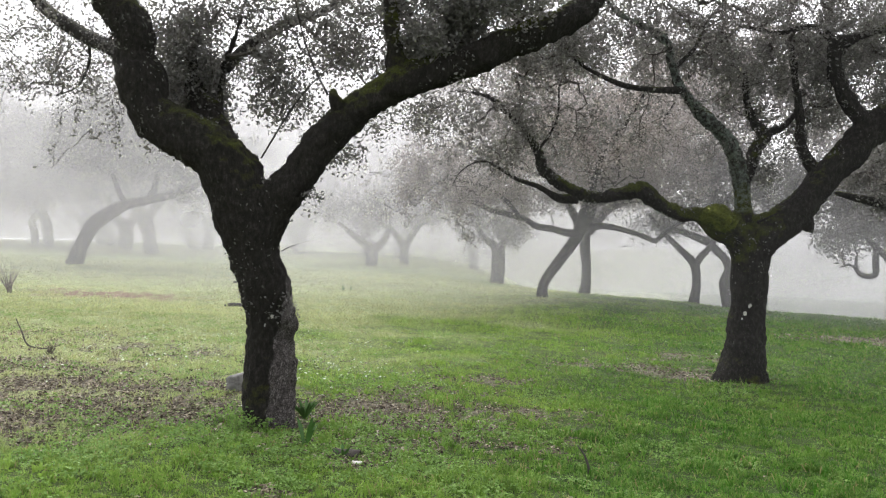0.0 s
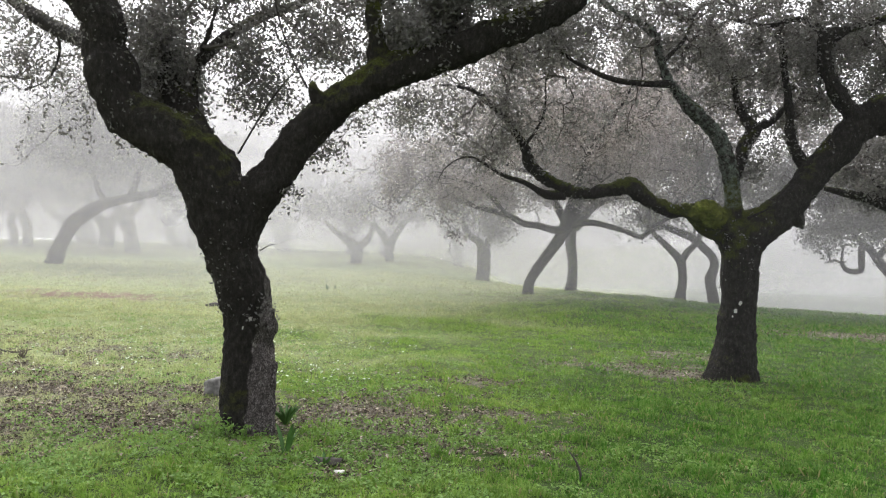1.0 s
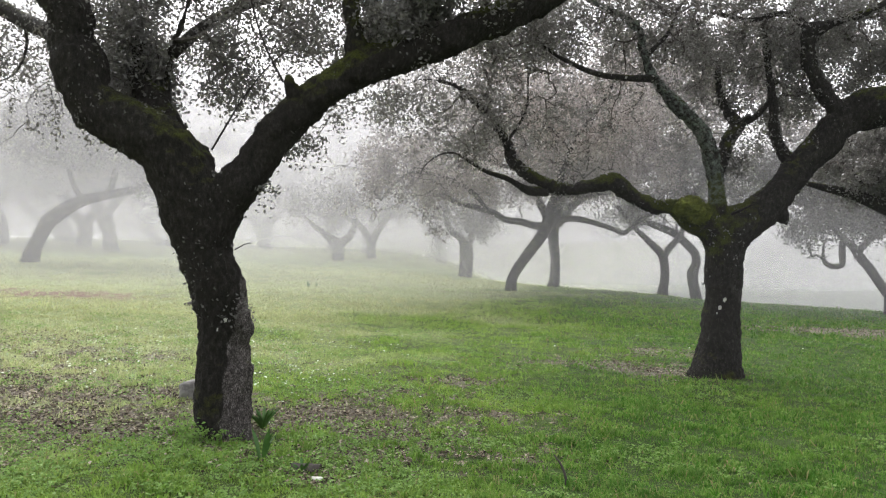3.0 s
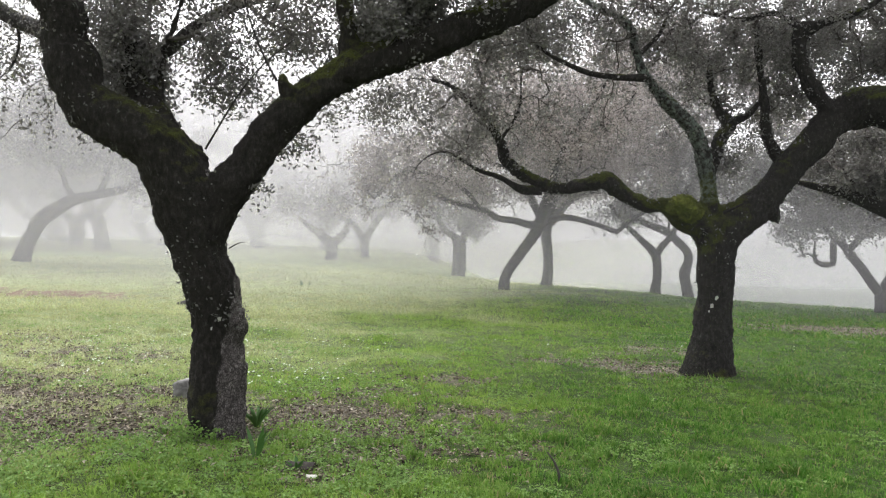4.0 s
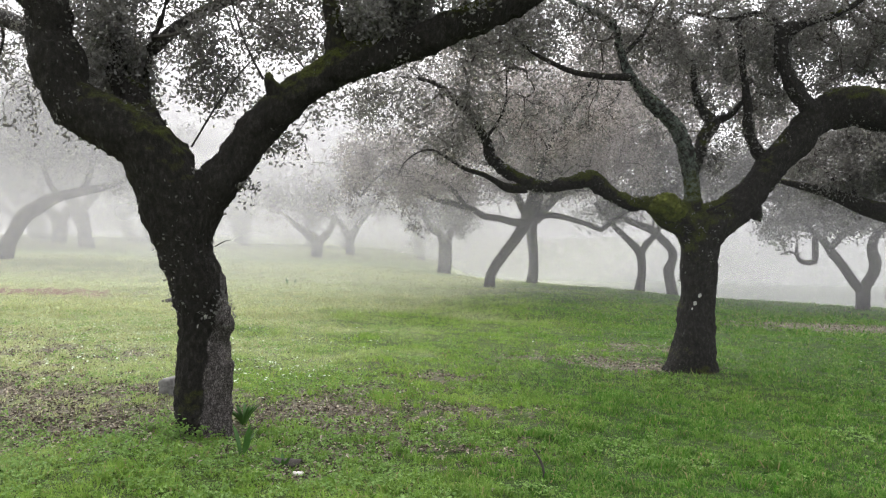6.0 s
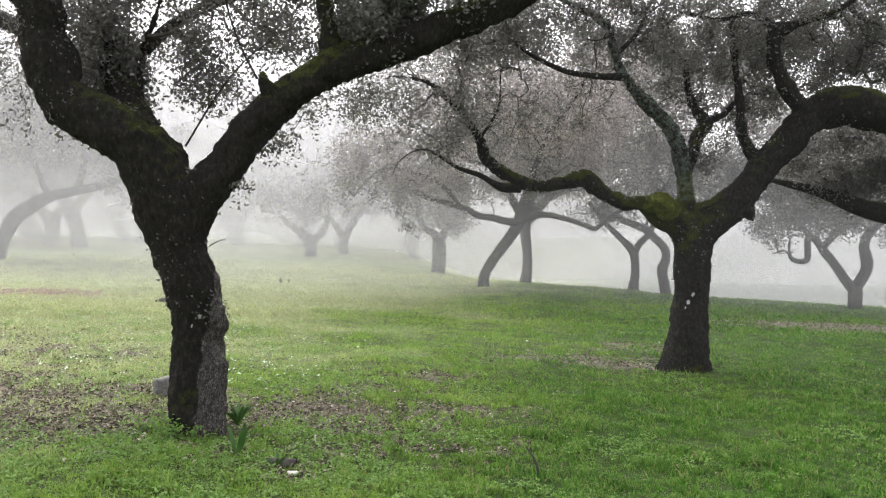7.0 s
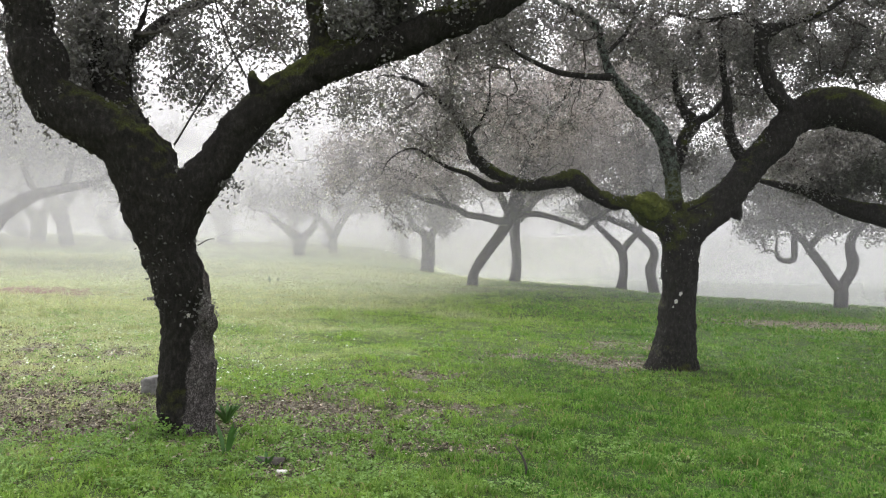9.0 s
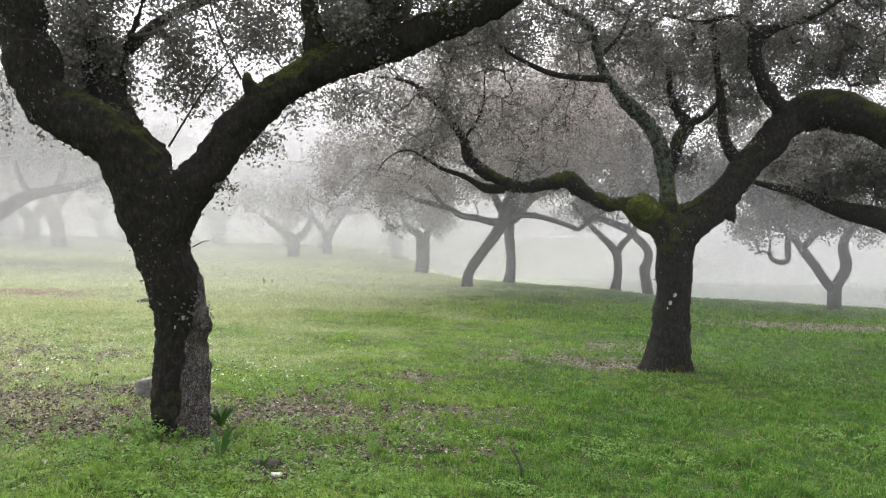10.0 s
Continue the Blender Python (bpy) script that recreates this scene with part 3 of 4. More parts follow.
tree.lobe(-2.56, 6.95, 2.53, 0.20, 0.20, 0.15, 0.15)
tree.lobe(-1.09, 6.75, 2.00, 0.14, 0.15, 0.13, 0.45)
tree.lobe(-0.87, 7.35, 2.35, 0.26, 0.30, 0.18, 0.40)
tree.lobe(-0.50, 8.26, 2.92, 0.44, 0.40, 0.21, 0.35)
tree.lobe(-1.97, 7.16, 5.32, 2.56, 2.20, 0.77, 0.45)
tree.lobe(-2.31, 7.40, 2.96, 0.30, 0.20, 0.33, 1.70)
tree.bough((-1.88, 7.00, 2.39, 0.125), (-2.05, 7.08, 2.60, 0.137), (-2.19, 7.15, 2.82, 0.112), (-2.28, 7.20, 3.05, 0.072), (-2.28, 7.25, 3.30, 0.036))
tree.lobe(-2.16, 7.30, 3.21, 0.31, 0.50, 0.36, 0.65)
tree.lobe(-1.46, 7.70, 2.97, 0.33, 0.40, 0.33, 0.35)
tree.lobe(-1.19, 7.90, 3.40, 0.28, 0.50, 0.22, 0.50)
tree.droop(-4.17, 8.40, 3.51, 0.55, 0.0070, 9, 0.22, 1)
tree.droop(-4.52, 8.50, 3.77, 0.50, 0.0060, 7, 0.25, 2)
tree.droop(-3.44, 7.90, 2.97, 0.45, 0.0050, 8, 0.15, 3)
tree.droop(-3.40, 8.00, 3.25, 0.40, 0.0050, 5, 0.15, 4)
tree.droop(-0.73, 7.60, 2.62, 0.40, 0.0040, 8, 0.18, 5)
tree.droop(-1.09, 6.75, 2.00, 0.20, 0.0030, 3, 0.05, 6)
tree.droop(-0.98, 7.40, 3.49, 0.50, 0.0050, 8, 0.25, 7)
tree.droop(-1.66, 7.60, 3.27, 0.50, 0.0050, 8, 0.30, 8)
tree.lobe(-0.34, 7.70, 3.47, 0.33, 0.40, 0.25, 0.70)
tree.lobe(0.11, 7.15, 3.35, 0.23, 0.30, 0.20, 1.50)
tree.lobe(-2.30, 7.30, 2.87, 0.32, 0.30, 0.36, 1.60)
tree.lobe(-0.85, 7.90, 3.52, 0.31, 0.40, 0.28, 0.60)
tree.lobe(-0.27, 7.70, 3.58, 0.25, 0.40, 0.19, 1.10)
tree.lobe(0.11, 7.40, 3.56, 0.24, 0.30, 0.17, 1.00)
tree.grow(leaf=0.04, density=1, voxel=0.022, seed=1)

tree = LichenOak("holm oak with moss cushion on its dark trunk and spreading boughs")
tree.bough((3.90, 10.45, -0.29, 0.438), (3.92, 10.45, -0.14, 0.336), (3.97, 10.45, 0.20, 0.270), (4.00, 10.45, 0.65, 0.241), (4.04, 10.46, 1.17, 0.234), (4.08, 10.46, 1.47, 0.243), (4.17, 10.46, 1.70, 0.263), (4.47, 10.46, 1.89, 0.222), (4.76, 10.46, 2.14, 0.194), (5.05, 10.46, 2.49, 0.191), (5.36, 10.46, 2.80, 0.201), (5.61, 10.46, 3.09, 0.208), (5.82, 10.40, 3.19, 0.259), (6.06, 10.27, 3.23, 0.271), (6.35, 10.14, 3.13, 0.247), (6.58, 9.92, 2.95, 0.208), (6.90, 9.68, 2.65, 0.165), (7.13, 9.25, 2.35, 0.114))
tree.bough((4.06, 10.46, 1.43, 0.201), (3.86, 10.46, 1.73, 0.194), (3.60, 10.46, 1.90, 0.185), (3.35, 10.46, 1.99, 0.108), (3.13, 10.46, 1.99, 0.100), (2.94, 10.46, 2.07, 0.104), (2.79, 10.46, 2.16, 0.108), (2.61, 10.46, 2.31, 0.108), (2.38, 10.46, 2.27, 0.100), (2.16, 10.46, 2.22, 0.094), (1.90, 10.46, 2.21, 0.086), (1.71, 10.46, 2.30, 0.086), (1.49, 10.46, 2.43, 0.080), (1.32, 10.46, 2.56, 0.073), (1.26, 10.46, 2.74, 0.066), (1.06, 10.26, 3.03, 0.058), (0.81, 10.16, 3.29, 0.050), (0.53, 9.96, 3.45, 0.040), (0.20, 9.70, 3.46, 0.026), (0.00, 9.56, 3.40, 0.018), (-0.44, 9.46, 3.22, 0.010))
tree.bough((3.99, 10.46, 1.65, 0.146), (3.95, 10.46, 1.99, 0.114), (3.93, 10.46, 2.32, 0.100), (3.87, 10.46, 2.66, 0.100), (3.75, 10.46, 2.96, 0.100), (3.55, 10.46, 3.16, 0.100), (3.31, 10.46, 3.42, 0.080), (3.11, 10.46, 3.68, 0.066), (3.00, 10.46, 3.96, 0.059), (2.96, 10.46, 4.21, 0.056), (2.79, 10.46, 4.38, 0.052), (2.60, 10.46, 4.48, 0.047), (2.40, 10.46, 4.58, 0.042), (2.23, 10.46, 4.70, 0.036), (1.97, 10.46, 5.11, 0.028))
tree.bough((5.66, 10.41, 2.89, 0.166), (5.52, 10.41, 3.20, 0.135), (5.34, 10.43, 3.46, 0.111), (5.20, 10.46, 3.72, 0.100), (5.15, 10.47, 3.99, 0.100), (5.17, 10.47, 4.21, 0.111), (5.38, 10.46, 4.29, 0.073), (5.56, 10.42, 4.35, 0.059), (5.74, 10.30, 4.40, 0.055), (5.94, 10.10, 4.50, 0.047), (6.17, 9.79, 4.73, 0.033))
tree.bough((3.98, 10.66, 2.26, 0.084), (4.18, 10.86, 2.62, 0.086), (4.31, 10.96, 2.91, 0.092), (4.42, 10.96, 3.10, 0.099), (4.31, 11.06, 3.31, 0.056), (4.26, 11.16, 3.61, 0.045), (4.27, 11.27, 4.11, 0.032))
tree.bough((5.10, 10.65, 2.46, 0.093), (4.94, 10.67, 2.65, 0.086), (4.82, 10.69, 2.92, 0.075), (4.80, 10.70, 3.31, 0.064), (4.75, 10.71, 3.77, 0.050), (4.69, 10.72, 4.30, 0.035))
tree.bough((4.65, 10.40, 2.02, 0.152), (4.77, 10.38, 1.87, 0.089), (4.81, 10.36, 1.77, 0.048))
tree.branch((3.10, 10.40, 3.61, 0.052), (2.68, 10.20, 3.58, 0.040), (2.28, 10.00, 3.59, 0.036), (1.97, 9.90, 3.69, 0.028), (1.71, 9.85, 3.82, 0.021), (1.50, 9.80, 4.02, 0.014))
tree.branch((1.76, 10.46, 2.19, 0.067), (1.52, 10.40, 2.19, 0.059), (1.36, 10.30, 2.26, 0.037), (1.20, 10.20, 2.34, 0.032), (0.92, 10.00, 2.41, 0.026), (0.73, 9.80, 2.50, 0.020), (0.51, 9.60, 2.59, 0.015), (0.33, 9.40, 2.54, 0.009), (0.17, 9.20, 2.40, 0.007), (0.10, 9.10, 2.25, 0.003))
tree.branch((5.23, 10.47, 4.10, 0.068), (5.17, 10.68, 4.41, 0.054), (5.00, 10.90, 4.59, 0.039), (4.69, 11.13, 4.56, 0.032), (4.37, 11.36, 4.70, 0.024))
tree.branch((3.01, 10.46, 3.89, 0.030), (3.37, 10.67, 4.23, 0.027), (3.59, 10.87, 4.63, 0.019))
tree.branch((4.42, 10.96, 3.12, 0.070), (4.72, 11.06, 3.23, 0.047), (4.96, 11.16, 3.45, 0.032))
tree.branch((1.23, 10.46, 2.80, 0.022), (1.50, 10.56, 3.23, 0.015), (1.55, 10.66, 3.74, 0.010))
tree.branch((4.02, 10.16, 1.87, 0.022), (4.14, 10.06, 1.94, 0.016), (4.19, 9.96, 1.98, 0.011))
tree.lobe(1.91, 10.56, 4.40, 1.13, 1.30, 0.53, 0.70)
tree.lobe(1.29, 10.36, 3.97, 0.89, 1.20, 0.52, 0.60)
tree.lobe(3.22, 11.47, 4.47, 1.14, 1.20, 0.65, 0.70)
tree.lobe(4.40, 11.37, 4.21, 1.05, 1.30, 0.77, 1.00)
tree.lobe(5.49, 11.96, 3.28, 0.64, 1.00, 0.47, 0.35)
tree.lobe(4.23, 11.76, 3.25, 0.59, 0.80, 0.59, 0.22)
tree.lobe(5.44, 11.17, 4.32, 1.03, 1.20, 0.72, 1.00)
tree.lobe(5.76, 11.43, 4.66, 1.81, 1.50, 0.49, 0.85)
tree.lobe(6.99, 11.31, 4.49, 1.15, 1.20, 0.58, 0.80)
tree.lobe(7.31, 11.68, 4.12, 0.85, 1.00, 0.30, 0.70)
tree.lobe(0.47, 10.16, 3.16, 0.94, 1.00, 0.62, 0.40)
tree.lobe(0.75, 9.66, 3.09, 0.76, 0.40, 0.52, 0.15)
tree.lobe(0.77, 9.46, 2.58, 0.57, 0.30, 0.30, 0.18)
tree.lobe(-0.39, 9.76, 3.27, 0.56, 0.80, 0.42, 0.28)
tree.lobe(1.68, 10.96, 3.02, 1.25, 1.20, 0.62, 0.20)
tree.lobe(4.37, 10.76, 2.69, 0.31, 0.40, 0.31, 0.60)
tree.lobe(2.26, 10.76, 3.45, 0.92, 1.00, 0.46, 0.20)
tree.lobe(3.79, 11.47, 5.86, 3.43, 2.40, 0.90, 0.80)
tree.lobe(7.41, 10.67, 4.49, 1.09, 1.50, 0.94, 0.80)
tree.lobe(4.81, 11.26, 3.46, 0.48, 0.70, 0.48, 0.22)
tree.lobe(6.33, 11.60, 3.85, 0.49, 0.50, 0.29, 0.45)
tree.lobe(5.61, 11.50, 3.63, 0.49, 0.50, 0.26, 0.70)
tree.lobe(6.72, 11.40, 4.04, 0.49, 0.50, 0.29, 0.80)
tree.lobe(1.16, 9.70, 3.99, 0.62, 0.50, 0.38, 1.00)
tree.lobe(6.03, 11.20, 3.79, 0.28, 0.30, 0.19, 0.90)
tree.lobe(5.95, 12.00, 3.40, 0.41, 0.40, 0.31, 0.55)
MOSSY_OAK = tree.grow(leaf=0.046, density=1, voxel=0.028, seed=2)

tree = Oak("dark holm oak reaching a thick bough over the lawn")
tree.bough((10.66, 13.28, -1.19, 0.398), (10.61, 13.29, -0.79, 0.338), (10.42, 13.32, -0.10, 0.298), (10.18, 13.36, 0.70, 0.278), (9.79, 13.40, 1.40, 0.258), (9.25, 13.46, 1.72, 0.219), (8.80, 13.51, 1.87, 0.199), (8.41, 13.55, 1.97, 0.169), (8.03, 13.58, 2.11, 0.139), (7.57, 13.63, 2.29, 0.099), (7.18, 13.67, 2.39, 0.070), (6.78, 13.71, 2.49, 0.040))
tree.bough((9.94, 13.39, 1.15, 0.258), (10.29, 13.36, 1.69, 0.239), (10.97, 13.81, 2.42, 0.206), (11.57, 14.28, 3.51, 0.149), (12.01, 14.76, 4.45, 0.099))
tree.branch((7.96, 13.59, 2.16, 0.060), (8.23, 13.77, 2.47, 0.050), (8.66, 13.94, 2.89, 0.041), (9.19, 14.10, 3.26, 0.031))
tree.branch((7.82, 13.61, 2.19, 0.040), (7.70, 13.62, 2.46, 0.030), (7.52, 13.64, 2.71, 0.020))
tree.lobe(7.83, 13.81, 2.52, 0.81, 0.90, 0.36, 0.90)
tree.lobe(8.70, 13.83, 2.72, 1.02, 1.20, 0.66, 1.60)
tree.lobe(9.74, 13.94, 2.84, 1.13, 1.40, 0.93, 1.30)
tree.lobe(8.78, 14.13, 3.11, 1.14, 1.20, 0.47, 1.70)
tree.lobe(7.68, 13.83, 2.80, 0.71, 1.00, 0.32, 1.30)
tree.lobe(8.81, 14.54, 3.42, 1.17, 1.20, 0.37, 1.50)
tree.lobe(11.15, 14.33, 4.04, 2.13, 2.00, 1.38, 0.70)
tree.grow(leaf=0.06, density=1.25, voxel=0, seed=3)

tree = Oak("misty holm oak with a leaning curved trunk and wide crown")
tree.bough((3.27, 26.45, -0.39, 0.245), (3.27, 26.45, -0.09, 0.198), (3.31, 26.45, 0.27, 0.175), (3.51, 26.45, 0.65, 0.181), (3.85, 26.45, 1.08, 0.181), (4.19, 26.45, 1.53, 0.184), (4.45, 26.45, 1.97, 0.197), (4.60, 26.45, 2.34, 0.216), (4.79, 26.45, 2.91, 0.197), (5.07, 26.45, 3.66, 0.150), (5.63, 26.45, 4.79, 0.122), (5.91, 26.45, 6.20, 0.085))
tree.bough((4.49, 26.46, 2.02, 0.141), (4.02, 26.00, 2.01, 0.126), (3.45, 25.60, 2.13, 0.113), (2.96, 25.30, 2.20, 0.104), (2.61, 25.00, 2.39, 0.092), (2.09, 24.60, 2.53, 0.084), (1.44, 24.00, 2.66, 0.072), (0.74, 23.50, 2.92, 0.055))
tree.bough((4.60, 26.46, 2.15, 0.141), (5.07, 26.46, 2.23, 0.109), (5.49, 26.20, 2.21, 0.099), (5.98, 25.90, 2.07, 0.088), (6.46, 25.60, 1.88, 0.084), (6.74, 25.30, 1.75, 0.077), (6.93, 25.00, 1.98, 0.069), (7.28, 24.70, 2.26, 0.060), (7.63, 24.40, 2.46, 0.049))
tree.bough((4.55, 26.46, 2.15, 0.135), (4.21, 26.96, 3.03, 0.122), (3.78, 27.37, 4.02, 0.101), (3.24, 27.77, 5.24, 0.079), (2.27, 27.97, 6.26, 0.064))
tree.branch((2.37, 24.76, 2.45, 0.070), (1.71, 22.96, 2.97, 0.057), (0.81, 20.96, 3.22, 0.045), (0.06, 19.96, 3.24, 0.034), (-0.42, 19.46, 2.89, 0.025), (-0.69, 19.26, 2.53, 0.015))
tree.branch((3.88, 27.36, 3.83, 0.078), (1.99, 24.46, 4.11, 0.052), (0.68, 21.46, 4.22, 0.038), (-0.22, 19.96, 4.03, 0.023))
tree.lobe(0.42, 23.96, 3.37, 1.53, 2.40, 0.82, 0.45)
tree.lobe(1.68, 24.97, 4.51, 2.13, 3.00, 1.51, 0.60)
tree.lobe(3.59, 25.97, 5.19, 2.40, 3.00, 2.03, 1.10)
tree.lobe(5.91, 26.47, 4.88, 2.26, 3.00, 1.88, 0.90)
tree.lobe(-0.42, 19.56, 3.45, 0.90, 1.60, 0.83, 0.80)
tree.lobe(-0.83, 19.36, 3.09, 0.62, 1.20, 0.52, 0.75)
tree.lobe(0.27, 19.56, 3.04, 1.32, 1.80, 0.67, 0.50)
tree.lobe(1.34, 19.96, 3.85, 1.56, 2.00, 1.14, 0.42)
tree.lobe(2.85, 25.96, 3.34, 1.66, 2.00, 0.74, 1.00)
tree.lobe(4.88, 25.96, 3.34, 1.48, 2.00, 0.74, 0.90)
tree.lobe(2.11, 25.97, 6.48, 2.95, 3.00, 1.11, 0.70)
tree.lobe(7.12, 24.77, 3.44, 1.23, 1.60, 0.88, 0.60)
tree.lobe(5.19, 22.50, 5.27, 1.76, 1.80, 1.36, 0.50)
tree.lobe(3.85, 17.80, 4.18, 1.20, 1.00, 0.95, 0.55)
tree.lobe(5.19, 18.50, 4.94, 0.92, 1.00, 0.92, 0.50)
tree.lobe(2.59, 17.00, 4.24, 0.84, 0.90, 0.72, 0.40)
tree.branch((4.78, 26.40, 2.85, 0.113), (4.48, 24.00, 3.38, 0.102), (4.23, 21.50, 3.80, 0.084), (4.15, 19.50, 4.15, 0.062), (4.35, 18.30, 4.64, 0.042), (4.61, 17.80, 5.19, 0.025))
tree.branch((4.23, 21.20, 3.89, 0.060), (3.53, 19.50, 4.15, 0.044), (2.87, 18.00, 4.23, 0.031), (2.41, 17.00, 4.54, 0.018))
tree.branch((4.18, 19.30, 4.23, 0.041), (4.60, 18.80, 4.19, 0.032), (5.06, 18.50, 4.48, 0.024), (5.38, 18.50, 4.94, 0.016))
tree.lobe(3.43, 21.50, 4.41, 1.37, 1.60, 1.07, 0.40)
tree.lobe(5.59, 23.50, 3.85, 1.33, 1.50, 0.58, 0.70)
tree.droop(-0.63, 19.40, 3.30, 1.00, 0.0120, 14, 0.60, 11)
tree.droop(0.20, 19.40, 2.89, 1.00, 0.0120, 14, 0.70, 12)
tree.droop(1.04, 19.60, 3.60, 1.10, 0.0130, 12, 0.80, 13)
tree.droop(3.69, 17.60, 4.02, 1.00, 0.0120, 12, 0.70, 14)
tree.droop(2.62, 17.20, 4.09, 1.00, 0.0110, 10, 0.50, 15)
tree.lobe(2.24, 17.50, 5.62, 1.37, 1.00, 0.75, 0.50)
tree.grow(leaf=0.075, density=0.85, voxel=0, seed=4, foliage=HAZED_LEAF)

tree = Oak("misty holm oak with a straight upright trunk")
tree.bough((5.21, 29.45, -0.48, 0.272), (5.21, 29.45, -0.14, 0.230), (5.27, 29.45, 0.23, 0.193), (5.29, 29.45, 0.86, 0.180), (5.23, 29.45, 1.38, 0.188), (5.25, 29.45, 2.01, 0.199), (5.43, 29.45, 2.85, 0.188), (6.06, 29.45, 4.00, 0.157), (6.79, 29.45, 5.47, 0.126))
tree.bough((5.40, 29.46, 2.12, 0.188), (6.17, 29.96, 2.94, 0.170), (7.46, 30.47, 3.66, 0.130), (8.68, 30.97, 4.57, 0.110))
tree.lobe(6.49, 29.97, 3.83, 1.92, 2.40, 1.06, 1.00)
tree.lobe(8.32, 30.47, 5.39, 2.38, 3.00, 1.95, 1.20)
tree.lobe(10.66, 30.98, 5.90, 1.76, 3.00, 1.76, 1.00)
tree.lobe(5.94, 30.47, 6.03, 2.60, 3.00, 1.95, 0.80)
tree.lobe(9.87, 26.50, 7.15, 2.63, 2.20, 1.79, 1.30)
tree.lobe(11.90, 26.00, 7.14, 1.66, 2.00, 0.92, 1.10)
tree.lobe(7.89, 27.50, 7.75, 2.15, 2.20, 1.37, 0.90)
tree.lobe(13.14, 26.50, 5.61, 1.60, 1.60, 0.94, 1.00)
tree.grow(leaf=0.1, density=0.8, voxel=0, seed=5, foliage=HAZED_LEAF)

tree = Oak("misty forked holm oak at the edge of the lawn")
tree.bough((8.94, 28.45, -1.29, 0.283), (8.96, 28.45, -0.69, 0.233), (8.96, 28.45, -0.36, 0.192), (9.04, 28.45, 0.08, 0.158), (9.04, 28.45, 0.59, 0.158), (8.95, 28.45, 0.99, 0.158), (8.59, 28.45, 1.34, 0.117), (8.22, 28.45, 1.70, 0.097), (7.88, 28.45, 2.06, 0.077), (7.37, 28.45, 2.71, 0.065))
tree.bough((9.00, 28.46, 0.89, 0.138), (9.24, 28.46, 1.24, 0.125), (9.56, 28.46, 1.58, 0.105), (9.80, 28.46, 2.11, 0.087), (10.20, 28.46, 3.32, 0.067))
tree.lobe(7.25, 27.96, 2.29, 0.80, 1.40, 0.64, 0.60)
tree.lobe(9.15, 28.97, 2.94, 1.44, 2.00, 0.93, 0.90)
tree.lobe(9.97, 28.97, 4.18, 1.65, 2.40, 1.24, 0.90)
tree.grow(leaf=0.1, density=0.8, voxel=0, seed=6)

tree = Oak("misty holm oak with a crooked bulging trunk")
tree.bough((10.69, 29.95, -1.65, 0.298), (10.71, 29.95, -0.95, 0.234), (10.71, 29.95, -0.63, 0.202), (10.60, 29.95, -0.10, 0.187), (10.58, 29.95, 0.22, 0.202), (10.73, 29.95, 0.65, 0.166), (10.64, 29.95, 1.03, 0.166), (10.32, 29.95, 1.39, 0.160), (9.89, 29.95, 1.75, 0.149), (9.30, 29.95, 2.01, 0.128), (8.72, 29.95, 2.17, 0.102), (8.30, 29.95, 1.96, 0.075))
tree.lobe(9.34, 30.97, 2.70, 1.32, 1.80, 0.75, 0.80)
tree.lobe(12.20, 30.97, 3.92, 2.20, 2.50, 1.76, 1.20)
tree.grow(leaf=0.1, density=0.8, voxel=0, seed=7)

tree = Oak("misty holm oak with V forked trunk and hooked hanging branch")
tree.bough((13.68, 22.53, -1.14, 0.255), (13.69, 22.54, -0.82, 0.227), (13.69, 22.54, -0.60, 0.206), (13.71, 22.55, -0.22, 0.206), (13.76, 22.55, -0.02, 0.170), (13.98, 22.53, 0.36, 0.163), (14.05, 22.53, 0.70, 0.170), (13.97, 22.55, 1.11, 0.142), (14.11, 22.54, 1.53, 0.113), (14.52, 22.51, 1.86, 0.085), (14.94, 22.48, 2.27, 0.071))
tree.bough((13.64, 22.56, -0.09, 0.142), (13.43, 22.58, 0.18, 0.134), (13.15, 22.62, 0.59, 0.134), (12.86, 22.65, 0.95, 0.134), (12.64, 22.68, 1.29, 0.113), (12.10, 22.23, 1.54, 0.090), (11.49, 21.89, 2.03, 0.068))
tree.bough((12.77, 22.66, 1.12, 0.100), (13.28, 22.62, 1.62, 0.083), (14.11, 22.55, 2.03, 0.067), (14.78, 22.49, 2.28, 0.050))
tree.bough((12.10, 22.23, 1.46, 0.082), (12.08, 22.22, 1.05, 0.088), (12.06, 22.22, 0.78, 0.082), (11.72, 22.15, 0.75, 0.071), (11.49, 22.08, 0.90, 0.058), (11.46, 22.08, 1.14, 0.035), (11.49, 22.08, 1.39, 0.029))
tree.branch((11.49, 22.08, 0.95, 0.040), (11.22, 22.00, 1.07, 0.032), (10.93, 21.93, 0.99, 0.019))
tree.lobe(11.27, 22.11, 1.87, 0.89, 1.30, 0.65, 1.10)
tree.lobe(12.51, 22.20, 2.11, 1.14, 1.60, 0.73, 1.20)
tree.lobe(14.05, 22.46, 2.28, 1.33, 1.80, 0.66, 1.10)
tree.lobe(12.90, 23.19, 3.33, 2.56, 2.60, 1.19, 1.30)
tree.lobe(15.43, 22.93, 1.78, 0.85, 1.60, 0.68, 0.70)
tree.lobe(12.15, 24.97, 3.47, 1.77, 2.50, 1.06, 1.20)
tree.grow(leaf=0.09, density=1.2, voxel=0, seed=8)

